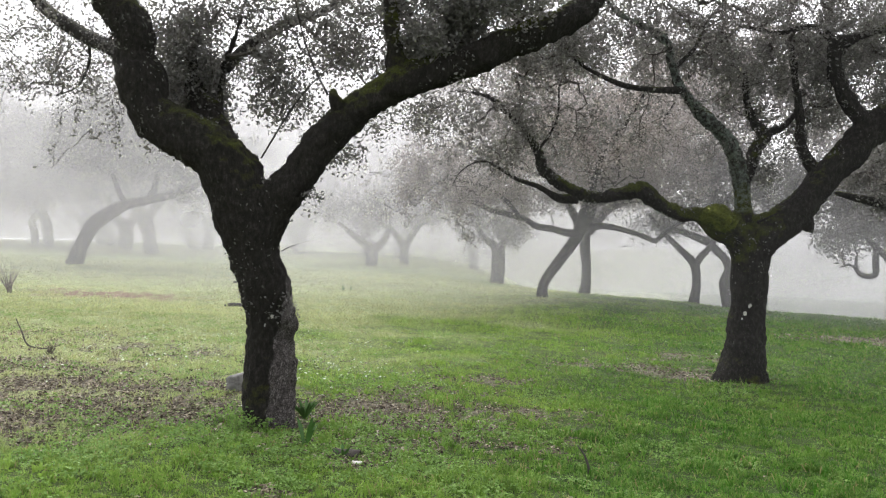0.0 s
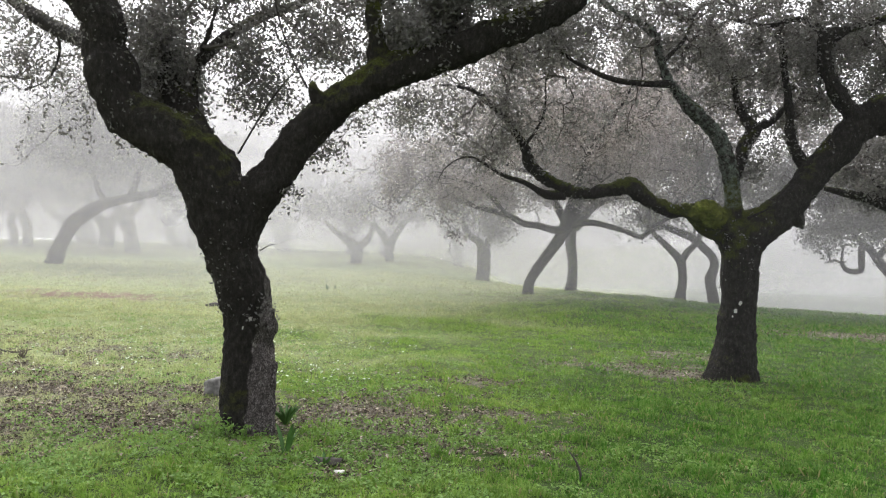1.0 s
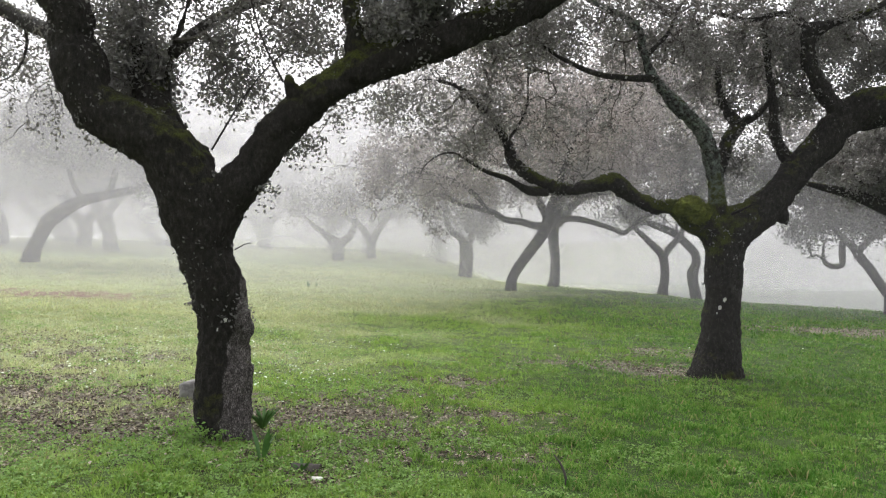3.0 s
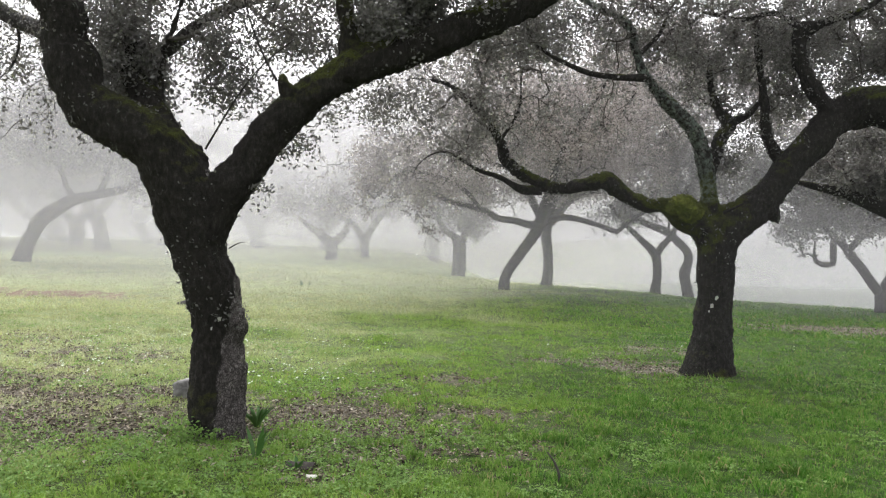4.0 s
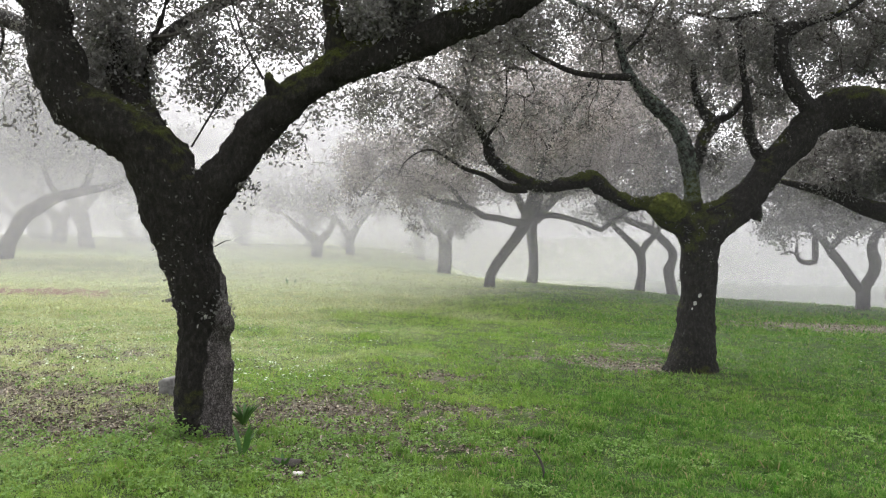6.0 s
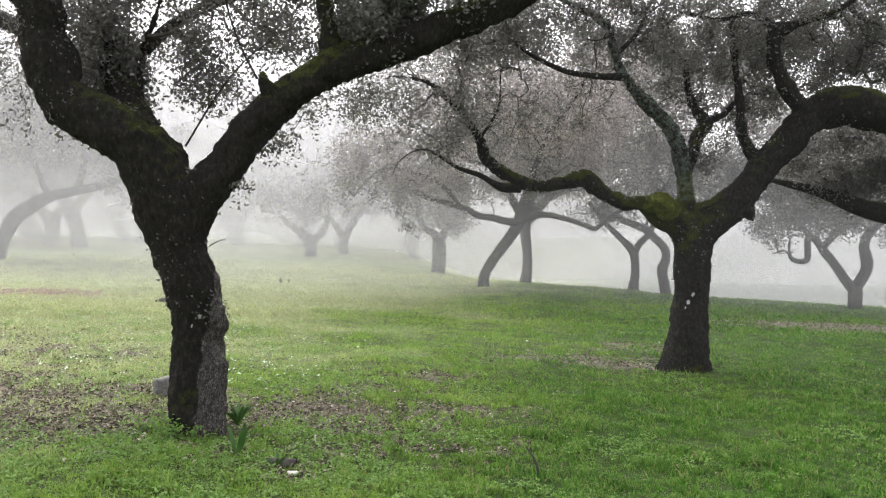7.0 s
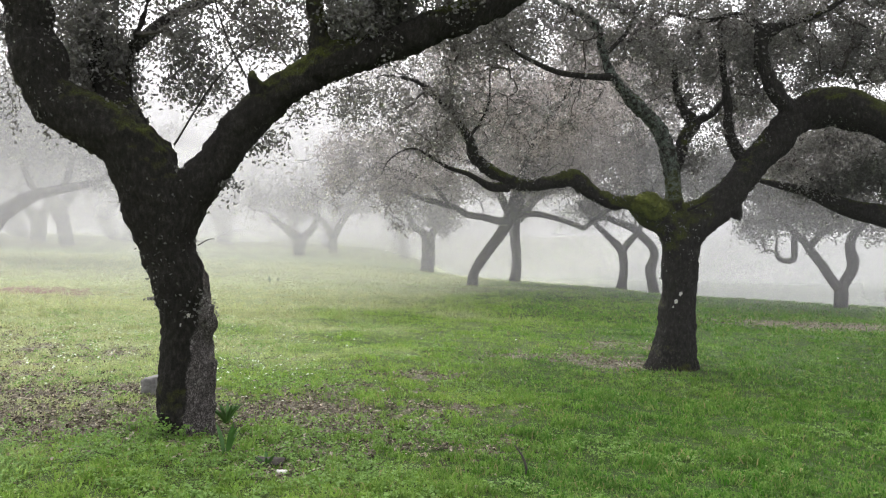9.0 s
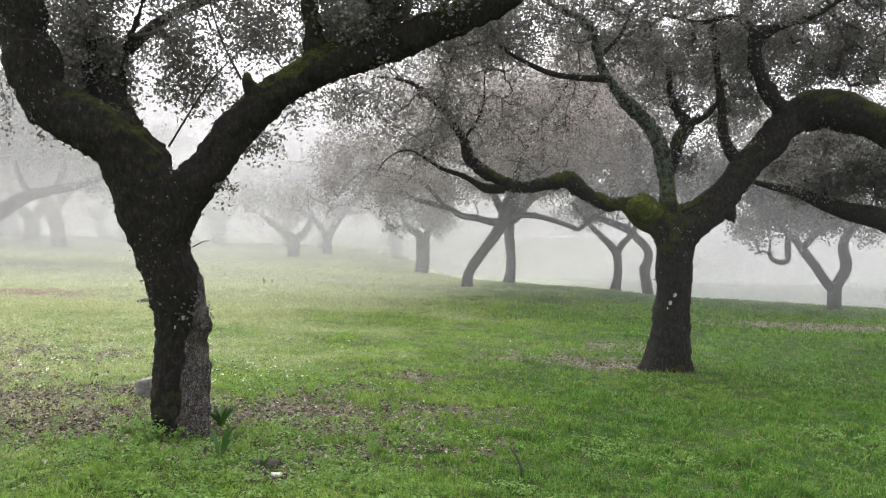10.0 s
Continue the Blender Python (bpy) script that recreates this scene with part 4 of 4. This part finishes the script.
tree = Oak("fog-greyed holm oak with a thick cut trunk")
tree.bough((2.44, 36.95, -0.38, 0.339), (2.49, 36.95, 0.02, 0.314), (2.51, 36.95, 0.68, 0.314), (2.54, 36.95, 1.28, 0.314), (2.28, 36.96, 1.67, 0.193), (1.91, 36.96, 1.93, 0.157), (1.64, 36.96, 2.38, 0.132), (1.59, 36.96, 2.91, 0.097), (1.69, 36.96, 3.83, 0.073))
tree.bough((2.59, 36.96, 1.33, 0.210), (2.83, 36.96, 1.78, 0.158), (3.14, 36.96, 2.20, 0.118), (3.67, 36.96, 2.78, 0.079))
tree.lobe(3.01, 36.96, 2.51, 1.58, 2.50, 0.79, 0.90)
tree.lobe(1.70, 36.96, 3.30, 1.84, 3.00, 1.05, 0.80)
tree.grow(leaf=0.14, density=1.35, voxel=0, seed=9)

tree = Oak("fog-greyed holm oak with a strongly bowed leaning trunk")
tree.bough((-14.51, 30.94, 0.57, 0.396), (-14.33, 30.94, 0.97, 0.341), (-14.16, 30.94, 1.45, 0.280), (-13.96, 30.94, 1.89, 0.253), (-13.70, 30.94, 2.33, 0.268), (-13.17, 30.94, 2.73, 0.268), (-12.62, 30.94, 3.06, 0.242), (-12.00, 30.94, 3.26, 0.194), (-11.34, 30.94, 3.37, 0.172), (-10.57, 30.94, 3.55, 0.143), (-9.80, 30.94, 3.83, 0.114), (-9.25, 30.94, 4.21, 0.077))
tree.bough((-12.34, 30.95, 3.21, 0.132), (-12.62, 30.95, 3.54, 0.106), (-12.92, 31.20, 4.11, 0.084), (-13.53, 31.95, 4.97, 0.068), (-14.27, 32.35, 5.54, 0.046))
tree.bough((-11.48, 30.95, 3.37, 0.150), (-11.30, 30.95, 3.77, 0.123), (-11.13, 30.95, 4.32, 0.119), (-11.13, 31.40, 4.92, 0.103), (-11.03, 31.96, 5.66, 0.068))
tree.lobe(-10.47, 30.96, 5.64, 1.76, 2.50, 1.43, 1.20)
tree.lobe(-13.30, 31.95, 5.77, 2.27, 3.00, 1.48, 1.20)
tree.lobe(-9.58, 30.95, 3.66, 0.75, 1.00, 0.40, 0.50)
tree.lobe(-11.57, 30.96, 6.74, 2.42, 3.00, 1.10, 0.70)
tree.grow(leaf=0.12, density=2.1, voxel=0, seed=10)

tree = Oak("pale fogged holm oak with an upright trunk")
tree.bough((-15.76, 42.93, 0.74, 0.467), (-15.82, 42.94, 1.23, 0.412), (-15.89, 42.94, 2.02, 0.357), (-16.10, 42.94, 2.79, 0.412), (-16.50, 42.94, 3.55, 0.302), (-17.11, 42.95, 4.46, 0.220), (-17.72, 42.95, 5.68, 0.138))
tree.bough((-16.04, 42.94, 3.09, 0.275), (-15.28, 42.95, 4.01, 0.220), (-14.52, 42.95, 5.08, 0.165), (-13.91, 42.96, 6.30, 0.110))
tree.lobe(-15.74, 42.95, 5.38, 2.75, 3.50, 1.68, 0.90)
tree.lobe(-17.88, 42.95, 5.99, 2.14, 3.00, 1.53, 0.80)
tree.grow(leaf=0.17, density=2.1, voxel=0, seed=11)

tree = Oak("pale fogged holm oak on two thin trunks")
tree.bough((-24.82, 49.93, 1.20, 0.319), (-24.83, 49.93, 1.91, 0.284), (-24.90, 49.93, 2.80, 0.284), (-25.18, 49.93, 3.44, 0.284), (-25.75, 49.94, 4.57, 0.213), (-26.11, 49.94, 5.99, 0.142))
tree.branch((-25.75, 49.93, 1.38, 0.248), (-25.68, 49.93, 2.27, 0.248), (-25.89, 49.93, 3.08, 0.213), (-25.47, 49.93, 3.58, 0.213), (-24.69, 49.94, 4.57, 0.177))
tree.lobe(-25.40, 49.94, 5.64, 3.19, 4.00, 1.77, 1.00)
tree.lobe(-25.76, 49.95, 8.12, 3.90, 4.00, 1.77, 0.80)
tree.lobe(-21.57, 47.00, 7.41, 3.67, 4.00, 2.00, 1.00)
tree.lobe(-25.24, 47.00, 6.06, 2.34, 4.00, 2.00, 1.00)
tree.grow(leaf=0.2, density=2.1, voxel=0, seed=12)

tree = Oak("faint fogged holm oak with a Y shaped trunk")
tree.bough((-2.26, 45.95, 0.19, 0.294), (-2.26, 45.95, 0.71, 0.261), (-2.26, 45.95, 1.43, 0.245), (-1.81, 45.95, 2.25, 0.196), (-1.32, 45.96, 2.90, 0.163), (-0.67, 45.96, 3.56, 0.098))
tree.bough((-2.30, 45.95, 1.43, 0.212), (-2.66, 45.95, 2.08, 0.180), (-3.12, 45.95, 2.57, 0.131), (-3.77, 45.95, 2.90, 0.098))
tree.lobe(-2.14, 45.96, 4.04, 2.61, 3.50, 1.24, 0.90)
tree.lobe(-0.18, 45.96, 4.37, 1.96, 3.00, 1.31, 0.80)
tree.grow(leaf=0.18, density=1.35, voxel=0, seed=13)

tree = Oak("faint fogged holm oak with a broad low crown")
tree.bough((-3.79, 41.94, 0.07, 0.358), (-3.83, 41.95, 0.48, 0.298), (-3.83, 41.95, 1.29, 0.298), (-4.33, 41.95, 1.80, 0.209), (-4.93, 41.95, 2.27, 0.149), (-5.53, 41.95, 2.78, 0.089))
tree.bough((-3.74, 41.95, 1.29, 0.239), (-3.14, 41.95, 1.89, 0.179), (-2.84, 41.95, 2.63, 0.119))
tree.lobe(-4.34, 41.96, 3.52, 2.39, 3.20, 1.07, 0.90)
tree.grow(leaf=0.17, density=1.35, voxel=0, seed=14)

tree = Oak("faint fogged holm oak with a short thick trunk")
tree.bough((-18.80, 46.93, 1.00, 0.467), (-18.80, 46.93, 1.46, 0.400), (-18.80, 46.94, 2.57, 0.400), (-19.37, 46.94, 3.23, 0.267), (-19.87, 46.94, 4.40, 0.167))
tree.bough((-18.70, 46.94, 2.57, 0.300), (-18.20, 46.94, 3.40, 0.234), (-17.87, 46.95, 4.40, 0.133))
tree.lobe(-21.21, 46.95, 6.07, 2.67, 4.00, 1.67, 0.80)
tree.grow(leaf=0.18, density=2.1, voxel=0, seed=15)

# ---- the far wood: trunks and crowns that melt into the fog ----


def build_far_woods():
    rng = np.random.RandomState(51)
    pts, trunks = [], []
    for i, x in enumerate(np.arange(-40, 2, 3.4)):
        x, y = x + rng.normal() * 0.9, 61 + rng.uniform(-4, 5)
        top = (7.0 + 4.6 * smoothstep(-10, -24, x)) * rng.uniform(0.88, 1.1)
        z0 = float(ground_z(x, y))
        trunks.append(tube(spline([(x + rng.normal() * 0.5, y, z0 - 0.3, 0.42), (x, y, z0 + 1.6, 0.34), (x + rng.normal(), y, z0 + 3.4, 0.24), (x + rng.normal() * 1.8, y, z0 + top * 0.75, 0.12)], 0.5), 8, 0.08, i))
        for side in (-1, 1):
            trunks.append(tube(spline([(x, y, z0 + 1.7, 0.24), (x + side * 1.2, y, z0 + 3.0, 0.18), (x + side * rng.uniform(1.8, 3.0), y, z0 + top * 0.65, 0.08)], 0.5), 6, 0.08, i))
        for _ in range(11):
            c = np.array((x + rng.normal() * 1.7, y + rng.normal() * 1.5, z0 + rng.uniform(0.45, 0.9) * top))
            n = 130
            d = rng.normal(size=(n, 3))
            d /= np.linalg.norm(d, axis=1)[:, None]
            pts.append(c + d * rng.uniform(0.3, 1, (n, 1)) * (1.35, 1.2, 0.8))
    v, f = join([leaves(np.vstack(pts), 0.34, 0.22, rng)] + trunks)
    tagged(new("far_woods", mesh_of("far_woods", v, f, LEAF)), "far grove of grey oaks dissolving in the fog", "woods", kind="stuff")


build_far_woods()

# ---- grass, clover and fallen leaves ----


def scatter(n, y0, y1, rng, spread=0.66, margin=1.0):
    """Places on the lawn, thinning out with distance."""
    y = y0 * (y1 / y0) ** rng.uniform(0, 1, n)
    x = rng.uniform(-1, 1, n) * (y * spread + margin)
    return x, y


def blades(x, y, height, width, rng, joints):
    n = len(x)
    a = rng.uniform(0, 6.28, n)
    lean = rng.uniform(0.2, 1.5, n)
    h = height * rng.uniform(0.5, 1.3, n)
    w = width * rng.uniform(0.7, 1.3, n)
    base = np.stack([x, y, ground_z(x, y) - 0.004], 1)
    out = np.stack([np.cos(a), np.sin(a), np.zeros(n)], 1)
    b = rng.uniform(0, 6.28, n)
    side = np.stack([np.cos(b), np.sin(b), np.zeros(n)], 1) * (w / 2)[:, None]
    up = np.array((0, 0, 1.0))
    tip = base + out * (h * lean)[:, None] + up * (h * (1.05 - 0.45 * lean))[:, None]
    k = np.arange(n)[:, None]
    if not joints:
        v = np.stack([base - side, base + side, tip], 1).reshape(-1, 3)
        return v, k * 3 + (0, 1, 2)
    mid = base + out * (h * lean * 0.35)[:, None] + up * (h * 0.62)[:, None]
    v = np.stack([base - side, base + side, mid + side * 0.8, mid - side * 0.8, tip], 1).reshape(-1, 3)
    f = np.stack([k * 5 + (0, 1, 2), k * 5 + (0, 2, 3), k * 5 + (3, 2, 4)], 1).reshape(-1, 3)
    return v, f


def build_grass():
    rng = np.random.RandomState(21)
    pieces = []
    for n, y0, y1, h, w, joints in ((205000, 4.3, 8.5, 0.038, 0.0069, True), (210000, 8.0, 16.0, 0.05, 0.0118, False), (140000, 15.0, 36.0, 0.08, 0.024, False)):
        x, y = scatter(n, y0, y1, rng)
        tuft = 0.5 + 0.45 * wave_noise(x, y, 0.6, 31) + 0.45 * wave_noise(x, y, 0.19, 32)
        keep = rng.uniform(0, 1, n) > np.clip(litter(x, y) * 1.1, 0, 0.9) + (0.45 if joints else 0.2) * smoothstep(0.25, -0.2, tuft)
        x, y, tuft = x[keep], y[keep], np.clip(tuft[keep], 0, 1.5)
        pieces.append(blades(x, y, h * (0.3 + 1.15 * tuft ** 1.5), w, rng, joints))
    x, y = rng.uniform(-26, 26, 40000), rng.uniform(-12, 34, 40000)
    pieces.append(blades(x, y, 0.07, 0.014, rng, False))
    cx, cy = scatter(1150, 4.6, 26.0, rng)
    keep = litter(cx, cy) < 0.5
    cx, cy = np.repeat(cx[keep], 48), np.repeat(cy[keep], 48)
    wide = 0.035 + 0.003 * cy
    pieces.append(blades(cx + rng.normal(size=len(cx)) * wide, cy + rng.normal(size=len(cy)) * wide, 0.055 * np.repeat(rng.uniform(0.6, 1.5, keep.sum()), 48), 0.008 + 0.0006 * cy, rng, True))
    v, f = join(pieces)
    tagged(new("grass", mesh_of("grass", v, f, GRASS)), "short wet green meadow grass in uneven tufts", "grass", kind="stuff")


def build_clover():
    rng = np.random.RandomState(22)
    x, y = scatter(90000, 4.4, 15.0, rng)
    patch = wave_noise(x, y, 1.6, 41) + 0.6 * wave_noise(x, y, 0.5, 42) + 1.2 * np.exp(-((x + 1.3) / 1.2) ** 2 - ((y - 6.0) / 0.8) ** 2)
    keep = (patch + rng.normal(size=len(x)) * 0.35 > 0.3 + 0.9 * smoothstep(-0.5, 2.0, x)) & (rng.uniform(0, 1, len(x)) > litter(x, y) * 0.75)
    x, y = x[keep], y[keep]
    p = np.stack([x, y, ground_z(x, y) + rng.uniform(0.008, 0.045, len(x))], 1)
    p = np.repeat(p, 3, 0) + rng.normal(size=(len(p) * 3, 3)) * (0.012, 0.012, 0.004)
    v, f = leaves(p, 0.022, 0.018, rng, 0.5, 0.1)
    tagged(new("clover", mesh_of("clover", v, f, CLOVER)), "low clover and weeds between the grass", "plant", kind="stuff")
    x, y = scatter(18000, 5.0, 17.0, rng)
    bright = np.exp(-((x + 3.2) / 1.8) ** 2 - ((y - 11.5) / 2.2) ** 2) + 0.5 * np.exp(-((x + 1.3) / 1.0) ** 2 - ((y - 9.5) / 1.2) ** 2) + 0.06 * np.exp(-((x - 4.0) / 3.0) ** 2 - ((y - 13.0) / 2.0) ** 2)
    keep = rng.uniform(0, 1, len(x)) < np.clip(bright, 0, 1) * np.clip(0.6 + 1.2 * wave_noise(x, y, 0.5, 44), 0, 1.6)
    x, y = x[keep], y[keep]
    p = np.stack([x, y, ground_z(x, y) + rng.uniform(0.04, 0.08, len(x))], 1)
    v, f = leaves(p, 0.034, 0.026, rng, 0.7, 0.1)
    tagged(new("dewy_leaves", mesh_of("dewy_leaves", v, f, DEWY)), "broad weed leaves pale with dew", "plant", kind="stuff")


def build_litter():
    rng = np.random.RandomState(23)
    x, y = scatter(210000, 4.4, 24.0, rng)
    keep = rng.uniform(0, 1, len(x)) < np.clip(litter(x, y) * 1.15 - 0.12 - 0.25 * smoothstep(-0.5, 2.0, x) * smoothstep(10, 7, y) - smoothstep(14, 17, y) * smoothstep(0, -4, x), 0.001, 1)
    x, y = x[keep], y[keep]
    p = np.stack([x, y, ground_z(x, y) + rng.uniform(0.004, 0.022, len(x))], 1)
    v, f = leaves(p, 0.038, 0.022, rng, 0.7, 0.3)
    tagged(new("leaf_litter", mesh_of("leaf_litter", v, f, LITTER)), "brown fallen oak leaves on bare soil", "leaf litter", kind="stuff")


build_grass()
build_clover()
build_litter()

# ---- small things ----


def spot(x, y, up=0.0):
    return float(x), float(y), float(ground_z(x, y)) + up


def stone(x, y, rx, ry, rz, seed):
    bm = bmesh.new()
    bmesh.ops.create_icosphere(bm, subdivisions=4, radius=1.0)
    for v in bm.verts:
        n = noise.noise(v.co * 1.3 + Vector((seed, 0, 0))) * 0.28 + noise.noise(v.co * 4 + Vector((0, seed, 0))) * 0.11 + noise.noise(v.co * 11) * 0.035
        v.co = v.co * (1 + n)
        v.co.z = min(max(v.co.z, -0.45), 0.86 + 0.2 * v.co.x)
        v.co = Vector((v.co.x * rx, v.co.y * ry, v.co.z * rz))
    me = bpy.data.meshes.new("stone")
    bm.to_mesh(me)
    bm.free()
    me.materials.append(STONE)
    for p in me.polygons:
        p.use_smooth = True
    ob = new("stone", me)
    ob.location = spot(x, y, rz * 0.4)
    return ob


tagged(stone(-2.03, 7.88, 0.14, 0.12, 0.13, 3), "weathered grey granite stone lying beside the oak trunk", "stone")


def strap_plant(x, y, n, height, width, seed, lean=0.45):
    """Long stiff leaves that rise from one root."""
    rng = np.random.RandomState(seed)
    root = new("strap_plant")
    root.location = spot(x, y, -0.01)
    for i in range(n):
        a, h = rng.uniform(0, 6.28), height * rng.uniform(0.6, 1.1)
        out = Vector((math.cos(a), math.sin(a), 0))
        side = Vector((-out.y, out.x, 0)) if rng.uniform() < 0.3 else Vector((1, 0.2, 0)).normalized()
        ln = lean * rng.uniform(0.3, 1.2)
        rows = 7
        v, f = [], []
        for k in range(rows):
            t = k / (rows - 1)
            c = out * (0.015 + ln * h * t ** 1.7) + Vector((0, 0, h * (t - 0.12 * t * t)))
            w = width * (0.45 + 1.1 * t) * (1 - t ** 3.5) + 0.001
            v += [c - side * w, c + out * 0.006, c + side * w]
            if k:
                b = 3 * k
                f += [(b - 3, b - 2, b + 1, b), (b - 2, b - 1, b + 2, b + 1)]
        part("leaf", mesh_of("leaf", [tuple(p) for p in v], f, BLADE, True), root)
    return root


tagged(strap_plant(-1.03, 5.88, 7, 0.28, 0.015, 9, 0.42), "dark green strap-leaved bulb plant beside the oak's foot", "plant")
tagged(strap_plant(-1.22, 6.98, 34, 0.19, 0.011, 6, 0.7), "small dark green tuft of stiff narrow leaves", "plant")
tagged(strap_plant(-0.72, 5.68, 5, 0.10, 0.012, 8, 0.8), "low dark green sprouting plant on bare soil", "plant")


def weed(x, y, n, height, seed):
    """A leafy weed of thin stems with small leaves."""
    rng = np.random.RandomState(seed)
    root = new("leafy_weed")
    root.location = spot(x, y, -0.01)
    stems, pts = [], []
    for i in range(n):
        d = np.array((rng.normal() * 0.5, rng.normal() * 0.5, 1.0))
        h = height * rng.uniform(0.5, 1.2)
        p = np.array([(*(d * h * t + np.array((0, 0, -0.2 * h * t * t))), 0.0025 * (1.2 - t)) for t in (0, 0.5, 1)])
        stems.append(tube(p, 3))
        for t in rng.uniform(0.25, 1.05, 9):
            pts.append(d * h * t + rng.normal(size=3) * 0.015)
    part("stem", mesh_of("stem", *join(stems), DRY), root)
    tagged(part("foliage", mesh_of("foliage", *leaves(np.array(pts), 0.036, 0.022, rng, 0.4), CLOVER), root), kind="stuff")
    return tagged(root, "leafy green weed growing at the oak's foot", "plant", "weeds at the oak's foot")


for x, y, n, h, s in ((-1.72, 6.42, 9, 0.17, 1), (-1.58, 6.36, 9, 0.15, 2), (-1.44, 6.33, 7, 0.12, 3), (-1.85, 6.55, 6, 0.12, 4), (-1.30, 6.40, 5, 0.10, 5), (-1.66, 6.2, 8, 0.10, 6)):
    weed(x, y, n, h, s)


def stick(x, y, pts, label, thick=1.0):
    curve = spline([(a, b, c, r * thick) for a, b, c, r in pts], 0.04)
    ob = new("stick", mesh_of("stick", *tube(curve, 7, 0.1, 5), TWIG, True))
    ob.location = spot(x, y, 0)
    return tagged(ob, label, "stick")


stick(1.03, 5.58, ((0.0, 0.0, -0.03, 0.006), (0.0, 0.0, 0.06, 0.006), (-0.025, 0.01, 0.14, 0.005), (-0.075, 0.01, 0.215, 0.003)), "thin dark bent twig standing in the grass", 1.5)
stick(-5.35, 9.9, ((0.0, 0.0, 0.38, 0.006), (0.10, -0.05, 0.22, 0.008), (0.2, -0.1, 0.06, 0.010), (0.42, -0.15, 0.02, 0.008), (0.6, -0.1, 0.05, 0.004)), "bare fallen oak branch lying on the lawn")
stick(-4.75, 17.4, ((-0.05, 0.0, 0.03, 0.03), (0.12, 0.0, 0.06, 0.04), (0.3, 0.02, 0.05, 0.035)), "short dark dead log lying in the grass", 1.2)


def bark_piece(x, y, name, mat, rx, ry, rz, turn, seed, label):
    bm = bmesh.new()
    bmesh.ops.create_grid(bm, x_segments=10, y_segments=6, size=1.0)
    for v in bm.verts:
        k = noise.noise(v.co * 2 + Vector((seed, 0, 0)))
        v.co = Vector((v.co.x * rx * (1 + 0.3 * k), v.co.y * ry * (1 - 0.3 * v.co.x * v.co.x), rz * (1 - v.co.y ** 2) + 0.02 * k * rz * 10))
    bmesh.ops.solidify(bm, geom=bm.faces[:], thickness=0.008)
    me = bpy.data.meshes.new(name)
    bm.to_mesh(me)
    bm.free()
    me.materials.append(mat)
    ob = new(name, me)
    ob.matrix_world = Matrix.Translation(spot(x, y, 0.02)) @ pose(0, 0, 0, 8, 0, turn)
    return tagged(ob, label, "bark")


bark_piece(-0.70, 5.70, "bark_piece", TWIG, 0.10, 0.05, 0.03, -12, 2, "curled dark piece of fallen oak bark on soil")
bark_piece(-0.60, 5.50, "wood_chip", CHIP, 0.035, 0.014, 0.012, -20, 5, "small pale wood chip lying in the grass")


def bare_shrub(x, y, n, height, seed):
    rng = np.random.RandomState(seed)
    root = new("bare_shrub")
    root.location = spot(x, y, -0.02)
    for i in range(n):
        a, ln = rng.uniform(0, 6.28), rng.uniform(0.1, 0.7)
        h = height * rng.uniform(0.5, 1.1)
        pts = [(math.cos(a) * ln * h * t ** 1.3 + rng.normal() * 0.02, math.sin(a) * ln * h * t ** 1.3, h * t, 0.011 * (1.15 - t)) for t in (0, 0.3, 0.65, 1)]
        part("stem", mesh_of("stem", *tube(spline(pts, 0.08), 5, 0.1, i), DRY, True), root)
    return tagged(root, "leafless pale twiggy shrub on the misty lawn", "shrub")


bare_shrub(-9.75, 17.8, 30, 0.78, 3)
bare_shrub(-4.75, 9.55, 12, 0.16, 4)
for x, y, n, h, s in ((-3.05, 24.0, 5, 0.24, 21), (-2.85, 24.3, 4, 0.20, 22), (-3.9, 17.2, 7, 0.16, 23)):
    tagged(strap_plant(x, y, n, h, 0.02, s, 0.3), "upright dark green weed standing on the pale lawn", "plant", "weeds on the far lawn")

# moss cushion on the parting boughs of the second oak: swelling lumps grown into one
MOSS_LUMPS = ((3.55, 10.31, 1.985, 0.165, 0.17, 0.125), (3.65, 10.32, 1.90, 0.15, 0.16, 0.14), (3.45, 10.36, 1.95, 0.10, 0.14, 0.09))
bm = bmesh.new()
tips = []
rng = np.random.RandomState(77)
for i, (x, y, z, rx, ry, rz) in enumerate(MOSS_LUMPS):
    ball = bmesh.ops.create_icosphere(bm, subdivisions=5, radius=1.0)["verts"]
    for v in ball:
        q = v.co.copy()
        n = noise.noise(q * 1.6 + Vector((i, 0, 0))) * 0.22 + noise.noise(q * 4 + Vector((0, i, 0))) * 0.15 + noise.noise(q * 13) * 0.06
        v.co = Vector((q.x * rx, q.y * ry, q.z * rz)) * (1 + n) + Vector((x, y, z))
    d = rng.normal(size=(1800, 3))
    d /= np.linalg.norm(d, axis=1)[:, None]
    tips.append(d * (rx, ry, rz) * rng.uniform(0.95, 1.12, (1800, 1)) + (x, y, z))
me = bpy.data.meshes.new("moss_cushion")
bm.to_mesh(me)
bm.free()
me.materials.append(MOSS)
me.polygons.foreach_set("use_smooth", np.ones(len(me.polygons), dtype=bool))
cushion = part("moss_cushion", me, MOSSY_OAK, "bright yellow-green moss cushion")
tufts = mesh_of("moss_fuzz", *leaves(np.vstack(tips), 0.02, 0.011, rng), MOSS)
fuzz = tagged(part("moss_fuzz", tufts, cushion), kind="stuff")
